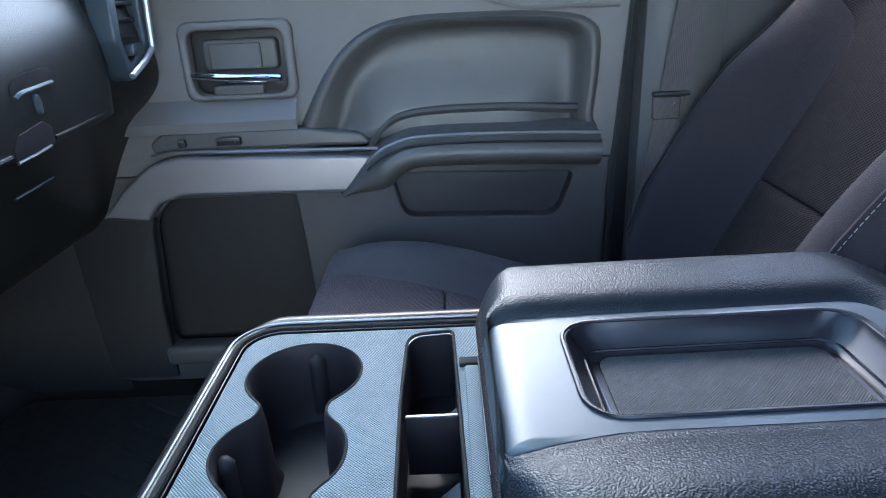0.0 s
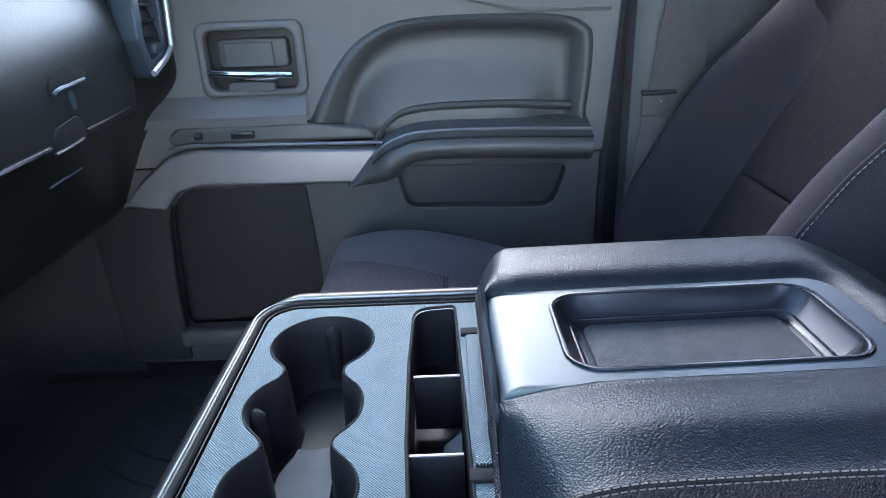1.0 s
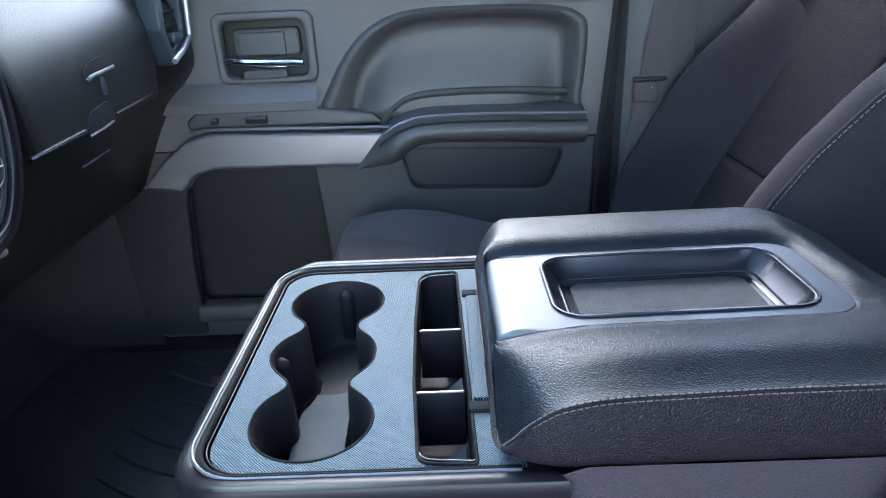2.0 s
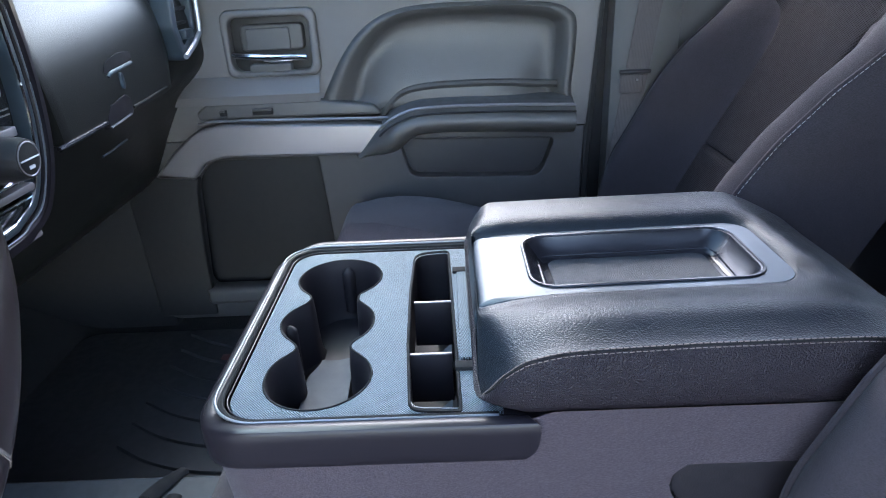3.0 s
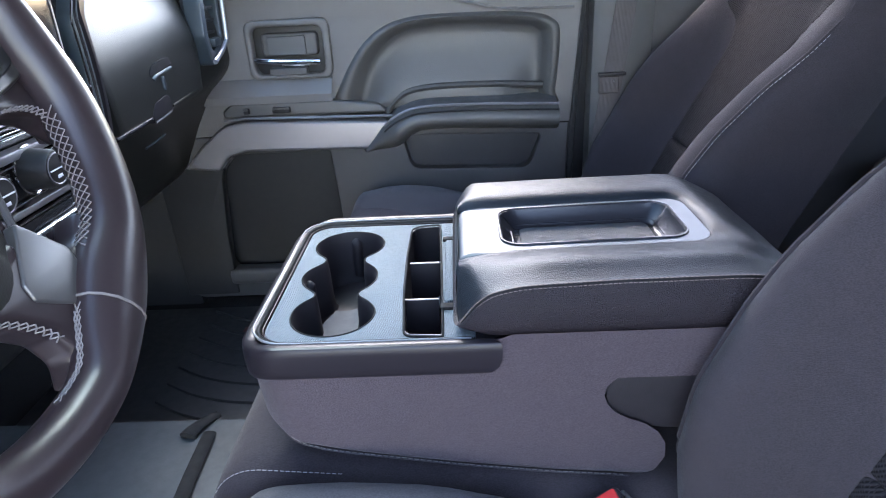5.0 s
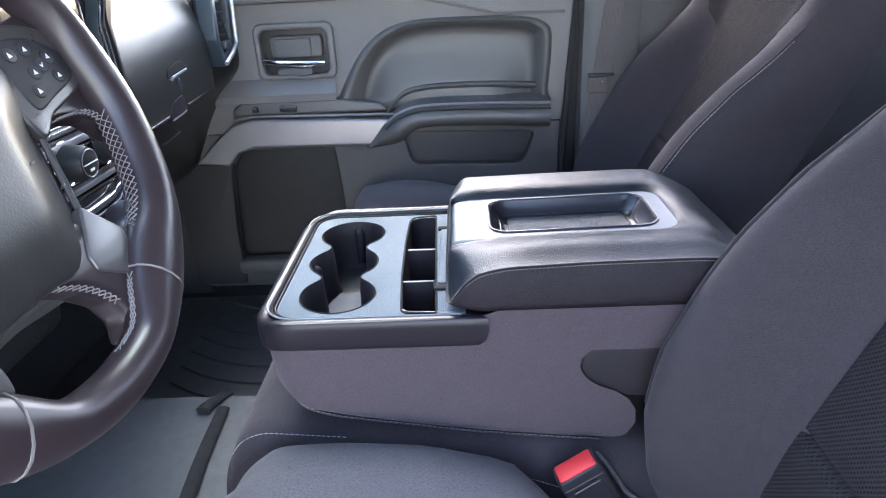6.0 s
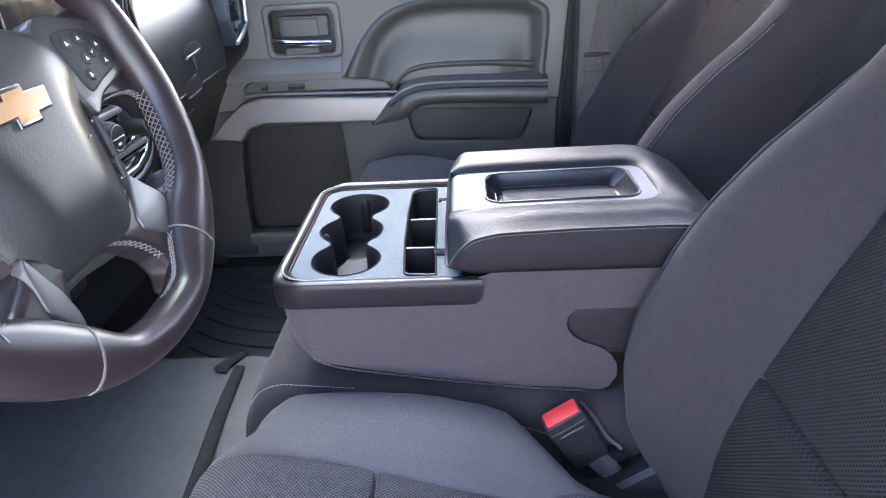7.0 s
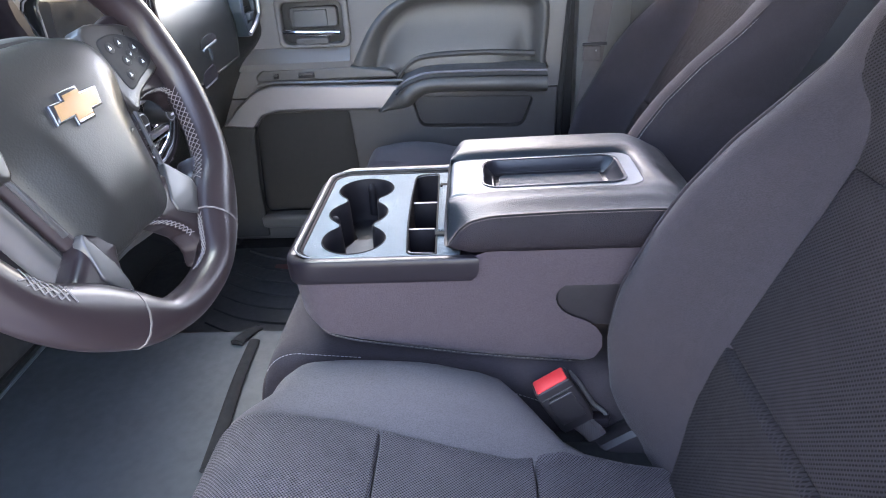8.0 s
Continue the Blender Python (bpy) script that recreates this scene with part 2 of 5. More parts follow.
def loft(rings, caps=(True, True), closed=True):
    """Joins rings of equally many points."""
    bm = bmesh.new()
    rows = [[bm.verts.new(p) for p in r] for r in rings]
    n = len(rows[0])
    for a, b in zip(rows, rows[1:]):
        for i in range(n if closed else n - 1):
            j = (i + 1) % n
            bm.faces.new((a[i], a[j], b[j], b[i]))
    if closed and caps[0]:
        bm.faces.new(rows[0][::-1])
    if closed and caps[1]:
        bm.faces.new(rows[-1])
    return bm


def tube(pts, r, n=8, closed=False, flat=1.0, up=(0, 0, 1)):
    """A round or flattened bar along the points; r is a number or a function of 0..1."""
    pts = [Vector(p) for p in pts]
    m, rings = len(pts), []
    for i, p in enumerate(pts):
        a = pts[i - 1] if i or closed else p
        b = pts[(i + 1) % m] if i + 1 < m or closed else p
        t = (b - a).normalized()
        s = t.cross(Vector(up))
        if s.length < 1e-4:
            s = t.cross(Vector((1, 0.1, 0)))
        s.normalize()
        w = s.cross(t).normalized()
        rr = r(i / max(1, m - 1)) if callable(r) else r
        rings.append([p + s * rr * math.cos(k * math.tau / n) + w * rr * flat * math.sin(k * math.tau / n) for k in range(n)])
    if closed:
        rings.append(rings[0])
    return loft(rings, (not closed, not closed))


def stitches(pts, length=0.006, gap=0.0035, r=0.0007):
    """A row of short threads along the points, as one mesh."""
    pts = [Vector(p) for p in pts]
    bms, acc, on, cur = [], 0.0, True, [pts[0]]
    for a, b in zip(pts, pts[1:]):
        d, left = (b - a).normalized(), (b - a).length
        pos = a
        while left > 1e-9:
            need = (length if on else gap) - acc
            step = min(need, left)
            pos = pos + d * step
            acc, left = acc + step, left - step
            if on:
                cur.append(pos)
            if acc >= (length if on else gap) - 1e-9:
                if on and len(cur) > 1:
                    bms.append(tube([cur[0], cur[-1]], r, 5))
                on, acc, cur = not on, 0.0, [pos]
    return join(*bms)


def sheet(fn, us, vs):
    """A surface fn(u, v) over two lists of values."""
    bm = bmesh.new()
    rows = [[bm.verts.new(fn(u, v)) for v in vs] for u in us]
    for a, b in zip(rows, rows[1:]):
        for i in range(len(vs) - 1):
            bm.faces.new((a[i], a[i + 1], b[i + 1], b[i]))
    return bm


def lin(a, b, n):
    return [a + (b - a) * i / (n - 1) for i in range(n)]


def ramp(x, a, b):
    """Smooth 0 to 1 between a and b."""
    t = min(1.0, max(0.0, (x - a) / (b - a)))
    return t * t * (3 - 2 * t)


def table(rows, v):
    """Straight-line look-up in rows of (key, value)."""
    if v <= rows[0][0]:
        return rows[0][1]
    for (a, p), (b, q) in zip(rows, rows[1:]):
        if v <= b:
            return p + (q - p) * (v - a) / (b - a)
    return rows[-1][1]


def rrect(x0, x1, y0, y1, r, m=10, k=6, rf=None):
    """A rounded rectangle whose points always come in the same order; rf rounds the two corners at x0."""
    out = []
    f = r if rf is None else rf
    for cx, cy, a0, r in ((x1 - r, y1 - r, 0, r), (x0 + f, y1 - f, 90, f), (x0 + f, y0 + f, 180, f), (x1 - r, y0 + r, 270, r)):
        out += [(cx + r * math.cos(radians(a0 + 90 * j / k)), cy + r * math.sin(radians(a0 + 90 * j / k))) for j in range(k + 1)]
    full, n = [], len(out)
    for i, p in enumerate(out):
        full.append(Vector(p))
        if i % (k + 1) == k:
            q = out[(i + 1) % n]
            full += [Vector(p).lerp(Vector(q), j / m) for j in range(1, m)]
    return full

# ---- cab shell ----
# x grows towards the rear of the cab, y towards the passenger door
FLOOR, HUMP = 0.11, 0.225


def floor_height(x, y):
    h = FLOOR + (HUMP - FLOOR) * ramp(y, -0.06, 0.0) * (1 - ramp(y, 0.505, 0.56))
    return h + 0.55 * max(0.0, -0.87 - x) ** 1.1


solo("floor", sheet(lambda x, y: (x, y, floor_height(x, y)), lin(-1.25, 1.75, 61), lin(-0.46, 1.24, 69)), M_CARPET, "black carpeted cab floor with a raised centre tunnel", "floor", "structure")
solo("ground", box(-40, 40, -40, 40, -0.95, -0.75, 0), M_GROUND, "grey concrete outside the cab", "ground", "structure")
solo("ceiling", sheet(lambda x, y: (x, y, 1.36 + 0.05 * math.sin((y + 0.42) / 1.64 * 3.14)), lin(-0.20, 1.75, 20), lin(-0.44, 1.22, 20)), M_HEAD, "light grey cloth headliner", "ceiling", "structure")
solo("wall_rear", box(1.72, 1.78, -0.46, 1.24, 0.1, 1.4, 0.01), M_PILLAR, "dark plastic rear wall of the cab", "wall", "structure")
solo("wall_front", box(-1.28, -1.22, -0.46, 1.24, 0.0, 0.95, 0.01), M_CARPET, "black carpeted bulkhead below the dashboard", "wall", "structure")
solo("wall_passenger_rear", box(0.47, 1.74, 1.17, 1.23, 0.02, 0.93, 0.01), M_POCKET, "dark grey rear door trim", "wall", "structure")
solo("wall_driver_rear", box(0.535, 1.74, -0.47, -0.425, 0.02, 0.93, 0.01), M_PILLAR, "dark grey rear door trim", "wall", "structure")
solo("window_1", loft([[(-1.14, y, 0.955), (-0.18, y, 1.352), (-0.18, y, 1.358), (-1.14, y, 0.961)] for y in lin(-0.44, 1.2, 6)]), M_GLASS, "tinted glass windscreen above the dashboard", "window", "structure")
solo("kick_panel", box(-1.22, -0.66, 1.135, 1.2, 0.08, 0.95, 0.01), M_DARK, "dark plastic kick panel ahead of the door", "trim", "structure")
for side, y0, y1 in (("passenger", 1.16, 1.22), ("driver", -0.47, -0.41)):
    solo("roof_rail_" + side, box(-0.22, 1.74, y0, y1, 1.29, 1.39, 0.015), M_HEAD, "light grey roof rail trim", "trim", "structure")
    solo("windscreen_pillar_" + side, tube([(-0.95, (y0 + y1) / 2, 0.9), (-0.20, (y0 + y1) / 2, 1.34)], 0.05, 10), M_PILLAR, "grey windscreen pillar trim", "trim", "structure")
# Unseen pillar, mirrored from the passenger side and placed to shade the driver's backrest.
solo("pillar_rear_driver", box(0.375, 0.53, -0.48, -0.425, 0.05, 1.34, 0.015), M_PILLAR, "grey door pillar trim", "trim", "structure")

# door pillar behind the passenger door: seal, trim and belt
pillar = thing("door_pillar", (0.38, 1.18, 0.12), "dark grey plastic door pillar trim with rubber seal", "pillar", kind="structure")
part("pillar_trim", loft([[(x, y, z) for x, y in ((0.335, 1.20), (0.345, 1.13), (0.365, 1.115), (0.43, 1.11), (0.475, 1.13), (0.48, 1.20))] for z in (0.1, 0.5, 0.9, 1.34)]), M_PILLAR, pillar)
part("seal", tube([(0.298, 1.16, 0.12), (0.303, 1.155, 0.5), (0.325, 1.16, 0.9), (0.34, 1.16, 1.3)], 0.012, 8), M_RUBBER, pillar)
part("pillar_flange", box(0.3, 0.345, 1.165, 1.2, 0.1, 1.34, 0.004), M_DARK, pillar)

# ---- passenger door ----
door = thing("door_1", (-0.15, 1.16, 0.13), "closed charcoal passenger door with silver trim and armrest", "door", kind="structure")
panel_out = roundpoly([(-0.703, 0.5605), (0.299, 0.5605), (0.322, 0.872), (-0.72, 0.872)], [0.002, 0.002, 0.02, 0.02])
panel_low = roundpoly([(-0.68, 0.13), (0.288, 0.13), (0.298, 0.5595), (-0.703, 0.5595)], [0.04, 0.05, 0.002, 0.002])
lower_cut = roundpoly([(-0.565, 0.205), (-0.252, 0.205), (-0.262, 0.40), (-0.27, 0.515), (-0.50, 0.515), (-0.545, 0.47)], [0.03, 0.03, 0.1, 0.008, 0.05, 0.06])
pull_cut = roundpoly([(-0.075, 0.462), (0.205, 0.452), (0.235, 0.535), (-0.095, 0.545)], [0.03, 0.035, 0.012, 0.012])
bez = rrect(-0.430, -0.240, 0.688, 0.816, 0.018)
upper_cut = spline([(-0.265, 0.60), (-0.246, 0.63), (-0.19, 0.722), (-0.137, 0.774), (-0.062, 0.802), (0.067, 0.807), (0.198, 0.801), (0.250, 0.785), (0.266, 0.752), (0.258, 0.65), (0.235, 0.615), (0.0, 0.60)], True, 6)
part("inner_panel", plate([panel_out, bez, upper_cut], 1.132, 0.035, "xz", 0.002, 3), M_DOOR, door)
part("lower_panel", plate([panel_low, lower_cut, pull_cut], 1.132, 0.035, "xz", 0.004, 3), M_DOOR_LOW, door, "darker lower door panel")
part("outer_skin", box(-0.72, 0.32, 1.195, 1.215, 0.1, 0.872, 0.004), M_DARK, door)
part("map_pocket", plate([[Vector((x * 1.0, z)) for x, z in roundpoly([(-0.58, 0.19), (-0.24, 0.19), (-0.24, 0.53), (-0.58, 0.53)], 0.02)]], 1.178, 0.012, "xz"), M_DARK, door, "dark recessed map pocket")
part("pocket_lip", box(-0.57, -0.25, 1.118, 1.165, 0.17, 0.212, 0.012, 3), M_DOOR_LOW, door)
# Cup floor coloured darker than the panel, for the shade inside the cup.
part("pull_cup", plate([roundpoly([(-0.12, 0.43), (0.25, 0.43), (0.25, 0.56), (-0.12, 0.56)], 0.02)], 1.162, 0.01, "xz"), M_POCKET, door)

part("front_lower_trim", plate([roundpoly([(-0.69, 0.14), (-0.556, 0.14), (-0.556, 0.30), (-0.542, 0.455), (-0.532, 0.484), (-0.62, 0.488), (-0.70, 0.49)], 0.008)], 1.126, 0.02, "xz", 0.004, 2), M_DARK, door, "dark lower trim ahead of the map pocket")

# silver strip that turns down towards the dashboard
strip = roundpoly([(-0.105, 0.588), (-0.163, 0.524), (-0.30, 0.527), (-0.46, 0.53), (-0.505, 0.518), (-0.532, 0.485), (-0.615, 0.492), (-0.565, 0.545), (-0.51, 0.588), (-0.455, 0.600)],
                  [0.004, 0.004, 0.2, 0.05, 0.03, 0.006, 0.004, 0.1, 0.06, 0.06])
part("silver_strip", plate([strip], 1.096, 0.04, "xz", 0.007, 4), M_SILVER, door, "satin silver trim strip")
ledge = roundpoly([(-0.12, 0.606), (-0.47, 0.608), (-0.50, 0.606), (-0.505, 0.622), (-0.48, 0.640), (-0.25, 0.640), (-0.14, 0.625)], 0.012)
part("switch_panel", plate([ledge], 1.106, 0.03, "xz", 0.006, 3), M_DOOR_SOFT, door, "dark switch panel")
part("chrome_line", tube([(-0.11, 1.095, 0.601), (-0.3, 1.094, 0.605), (-0.46, 1.094, 0.609), (-0.50, 1.096, 0.603)], 0.0032, 6), M_SILVER, door)
for x0, w in ((-0.452, 0.014), (-0.385, 0.042)):
    sw = part("switch", box(x0, x0 + w, 1.094, 1.106, 0.617, 0.63, 0.003), M_BUTTON, door, "small window and lock switch")
    part("switch_edge", box(x0 + 0.001, x0 + w - 0.001, 1.091, 1.096, 0.626, 0.631, 0.0015), M_SPOKE, sw)
part("shelf_pad", loft([[(x, 1.132, 0.690), (x, 1.118, 0.678), (x, 1.104, 0.655), (x, 1.106, 0.638), (x, 1.14, 0.632)] for x in lin(-0.68, -0.245, 14)], closed=False), M_DOOR, door)

# armrest: a swelling bar whose front end dips to the strip
arm_top = [(-0.185, 0.522), (-0.15, 0.565), (-0.115, 0.602), (-0.08, 0.622), (-0.03, 0.632), (0.1, 0.632), (0.262, 0.626)]
arm_low = [(-0.165, 0.518), (-0.125, 0.520), (-0.09, 0.530), (-0.06, 0.555), (-0.02, 0.562), (0.1, 0.560), (0.262, 0.552)]
tops, lows = spline([Vector((x, 0, z)) for x, z in arm_top]), spline([Vector((x, 0, z)) for x, z in arm_low])
rings = []
for i, (a, b) in enumerate(zip(tops, lows)):
    s = i / (len(tops) - 1)
    out = 0.05 + 0.045 * ramp(s, 0.0, 0.4)
    ring = []
    for k in range(13):
        t = k / 12
        bulge = max(0.0, math.sin(t * math.pi)) ** 0.45
        p = a.lerp(b, t)
        ring.append((p.x, 1.135 - out * bulge, p.z))
    rings.append(ring + [(b.x, 1.15, b.z), (a.x, 1.15, a.z)])
arm = part("armrest", loft(rings), M_DOOR_SOFT, door, "padded charcoal armrest")
edge = [p + Vector((0, 1.055 + 0.03 * (1 - ramp(i / 36, 0, 0.4)), -0.006)) for i, p in enumerate(tops)][10:]
part("armrest_welt", tube(edge, 0.0032, 6), M_SILVER, arm, "bright welt along the armrest")
part("armrest_groove", tube([p + Vector((0, -0.006, -0.012)) for p in edge], 0.0022, 6), M_DARK, arm)

# padded upper panel, sunk inside a soft raised border
PAD_OUT = [(-0.275, 0.59), (-0.252, 0.625), (-0.196, 0.721), (-0.141, 0.778), (-0.066, 0.807), (0.067, 0.812), (0.20, 0.806), (0.255, 0.79), (0.272, 0.755), (0.264, 0.64), (0.25, 0.60), (0.0, 0.59)]
PAD_IN = [(-0.20, 0.60), (-0.18, 0.634), (-0.155, 0.708), (-0.105, 0.762), (-0.043, 0.783), (0.067, 0.787), (0.18, 0.780), (0.218, 0.770), (0.231, 0.745), (0.226, 0.645), (0.21, 0.61), (0.0, 0.60)]
po, pi_ = spline(PAD_OUT, True, 6), spline(PAD_IN, True, 6)
pad_rings = []
for t, y in ((-0.05, 1.137), (0.0, 1.131), (0.12, 1.122), (0.28, 1.118), (0.45, 1.121), (0.7, 1.131), (0.9, 1.142), (1.0, 1.147)):
    pad_rings.append([(a.lerp(b, t).x, y, a.lerp(b, t).y) for a, b in zip(po, pi_)])
PM = Vector((0.04, 0.665))
for g in (0.93, 0.84, 0.72, 0.58, 0.42, 0.25, 0.08):
    ring = []
    for b in pi_:
        p = PM + (b - PM) * g
        ring.append((p.x, 1.152 - 0.030 * (1 - ramp(p.y, 0.625, 0.765)) * (1 - 0.7 * ramp(p.x, 0.13, 0.22)) * min(1.0, (1 - g) / 0.25), p.y))
    pad_rings.append(ring)
part("upper_pad", loft(pad_rings, (False, True)), M_DOOR_SOFT, door, "soft padded upper door panel", sharp=70)
# Dark tube stands in for the soft shadow above the armrest.
part("armrest_shade_band", tube([(p.x, 1.128, p.y) for p in spline([(-0.14, 0.575), (-0.105, 0.625), (-0.05, 0.652), (0.1, 0.656), (0.235, 0.648)], False, 6)], 0.008, 8), M_LEDGE, door)
part("belt_rail", box(-0.72, 0.32, 1.115, 1.19, 0.861, 0.878, 0.008, 4), M_DOOR, door)
part("door_crease", tube([(-0.05, 1.126, 0.86), (0.06, 1.128, 0.835), (0.14, 1.13, 0.815), (0.3, 1.13, 0.812)], 0.004, 6), M_DOOR, door)

# inside handle in its recessed bezel
hb = part("handle_bezel", plate([bez, rrect(-0.416, -0.256, 0.698, 0.802, 0.018)], 1.122, 0.03, "xz", 0.006, 3), M_DOOR, door, "rounded handle bezel")
part("recess", box(-0.445, -0.24, 1.165, 1.175, 0.675, 0.82, 0.002), M_LEDGE, hb)
part("escutcheon", plate([rrect(-0.398, -0.272, 0.735, 0.787, 0.01)], 1.142, 0.03, "xz", 0.005, 3), M_DOOR_SOFT, hb)
part("recess_panel", plate([rrect(-0.385, -0.298, 0.738, 0.780, 0.005)], 1.136, 0.01, "xz", 0.002), M_PILLAR, hb)
part("lower_tab", plate([rrect(-0.385, -0.30, 0.692, 0.712, 0.005)], 1.128, 0.02, "xz", 0.003), M_PILLAR, hb)
lever = part("handle", loft([[(x, 1.118 - 0.012 * math.sin(3.14 * min(1, s * 1.1)) + 0.008 * math.cos(a) * 1.0, 0.733 - 0.009 * s + 0.0065 * math.sin(a)) for a in [k * math.tau / 10 for k in range(10)]] for s, x in [(i / 14, -0.412 + 0.148 * i / 14) for i in range(15)]]), M_CHROME, door, "chrome inside door handle")
part("handle_shadow_lip", box(-0.352, -0.288, 1.112, 1.125, 0.7165, 0.7225, 0.0025), M_CHROME, lever)

# ---- dashboard ----
dash = thing("dashboard", (-0.7, 0.39, 0.4), "black grained vinyl dashboard with glove box and centre stack", "dashboard")
prof = spline([(-1.23, 0.94), (-0.95, 0.965), (-0.72, 0.975), (-0.56, 0.955), (-0.505, 0.925), (-0.498, 0.885), (-0.505, 0.83), (-0.507, 0.74), (-0.513, 0.695), (-0.540, 0.645), (-0.572, 0.590), (-0.602, 0.530), (-0.628, 0.485), (-0.68, 0.455), (-0.82, 0.44), (-1.0, 0.43), (-1.23, 0.43)], False, 4)
def dash_lean(z):
    """How far the face falls back above the glove box latch."""
    return 1.15 * max(0.0, min(z, 0.93) - 0.735) ** 2


part("dash_body", loft([[(p.x - dash_lean(p.y) + 0.036 * ramp(y, 0.985, 1.10) * ramp(p.y, 0.66, 0.74) * (1 - ramp(p.y, 0.80, 0.95)), y, p.y) for p in prof] for y in lin(-0.42, 1.126, 60)]), M_DASH, dash)
gl_out = spline([(0.585, 0.90), (0.60, 0.80), (0.613, 0.715), (0.625, 0.688), (0.70, 0.690), (0.80, 0.690), (0.965, 0.695), (0.988, 0.715), (1.0, 0.80), (0.985, 0.895), (0.95, 0.91), (0.7, 0.915)], True, 5)
GM = Vector((0.80, 0.80))
glove = part("glove_box_door", loft([[(x - dash_lean(q.y), q.x, q.y) for q in [GM + (w - GM) * g for w in gl_out]] for g, x in ((1.0, -0.515), (1.0, -0.494), (0.992, -0.4895), (0.975, -0.488), (0.9, -0.4875), (0.75, -0.487), (0.6, -0.487), (0.45, -0.487), (0.3, -0.487), (0.15, -0.487), (0.03, -0.487))]), M_DASH, dash, "closed grained glove box door")
part("grip_recess", plate([roundpoly([(0.735, 0.682), (0.815, 0.688), (0.818, 0.712), (0.80, 0.722), (0.75, 0.715), (0.735, 0.70)], 0.008)], -0.4862, 0.012, "yz", 0.001), M_WELL, glove)
part("grip_edge", tube([(-0.484, 0.732, 0.686), (-0.483, 0.765, 0.688), (-0.484, 0.802, 0.691)], 0.0022, 6), M_SPOKE, glove)
part("lower_edge", tube([(-0.488, 0.600, 0.690), (-0.486, 0.66, 0.692), (-0.486, 0.726, 0.694)], 0.0034, 8), M_TRAY, glove)
part("lower_edge_outer", tube([(-0.487, 0.82, 0.698), (-0.487, 0.88, 0.700), (-0.489, 0.96, 0.704)], 0.0025, 8), M_DASH, glove)
part("latch_bezel", tube(spline([(-0.484, 0.759, 0.755), (-0.482, 0.770, 0.760), (-0.482, 0.80, 0.762), (-0.484, 0.838, 0.764)], False, 6), 0.0030, 8), M_SATIN, glove, "curved bright latch bezel")
part("latch_recess", plate([spline([(0.756, 0.760), (0.768, 0.775), (0.81, 0.782), (0.845, 0.779), (0.846, 0.766), (0.81, 0.763), (0.770, 0.760)], True, 5)], -0.4865, 0.006, "yz", 0.0005), M_STRAP, glove)
part("key_cylinder", plate([spline([(0.796, 0.752), (0.801, 0.755), (0.805, 0.750), (0.806, 0.735), (0.801, 0.730), (0.796, 0.735)], True, 5)], -0.483, 0.010, "yz", 0.002, 3), M_SATIN, glove)
part("data_slot", tube([(-0.541, 0.790, 0.627), (-0.540, 0.832, 0.629), (-0.540, 0.876, 0.632)], 0.0022, 6), M_SATIN, dash)
# outer vent with its bright bezel
vo = roundpoly([(1.01, 0.935), (0.995, 0.80), (1.02, 0.735), (1.105, 0.775), (1.12, 0.935)], [0.02, 0.02, 0.015, 0.02, 0.02])
vi = roundpoly([(1.03, 0.92), (1.015, 0.80), (1.03, 0.765), (1.09, 0.79), (1.103, 0.92)], [0.01, 0.01, 0.01, 0.012, 0.01])
vent = part("side_vent", plate([vo, vi], -0.468, 0.04, "yz", 0.004, 3), M_SATIN, dash, "side air vent with satin bezel")
part("vent_back", plate([vo], -0.50, 0.01, "yz", 0.002), M_GLOSS, vent)
for k in range(5):
    part("louvre", box(-0.495, -0.478, 1.025, 1.097, 0.80 + 0.024 * k, 0.806 + 0.024 * k, 0.002), M_BUTTON, vent)
part("vent_knob", box(-0.482, -0.465, 1.04, 1.08, 0.775, 0.792, 0.004), M_SATIN, vent)
part("vent_bright_edge", tube([(-0.462, 1.01, 0.748), (-0.461, 1.06, 0.764), (-0.461, 1.098, 0.782), (-0.461, 1.108, 0.85), (-0.461, 1.112, 0.93)], 0.0050, 8), M_BEZEL, vent)
part("vent_inner_bright", tube([(-0.472, 1.055, 0.89), (-0.472, 1.051, 0.925)], 0.004, 6), M_CHROME, vent)

# centre stack
MIDS = 0.39
SO = [(0.176, 0.95), (0.182, 0.88), (0.188, 0.815), (0.187, 0.765), (0.177, 0.705), (0.160, 0.665), (0.133, 0.632), (0.10, 0.618), (0.06, 0.612)]
SI = [(0.158, 0.935), (0.164, 0.872), (0.168, 0.815), (0.168, 0.765), (0.163, 0.725), (0.150, 0.685), (0.124, 0.648), (0.09, 0.634), (0.06, 0.628)]
so = spline([(MIDS + y, z) for y, z in SO] + [(MIDS - y, z) for y, z in SO[::-1]], True, 6)
si = spline([(MIDS + y, z) for y, z in SI] + [(MIDS - y, z) for y, z in SI[::-1]], True, 6)
CM = Vector((MIDS, 0.79))


def disc(x0, cy, cz, rows, n=24):
    """A turned knob whose axis points to the rear; rows of (depth, radius)."""
    return loft([[(x0 + d, cy + r * math.cos(k * math.tau / n), cz + r * math.sin(k * math.tau / n)) for k in range(n)] for d, r in rows])


def ring(x0, cy, cz, r, wire, n=28):
    return tube([(x0, cy + r * math.cos(k * math.tau / n), cz + r * math.sin(k * math.tau / n)) for k in range(n)], wire, 6, True)


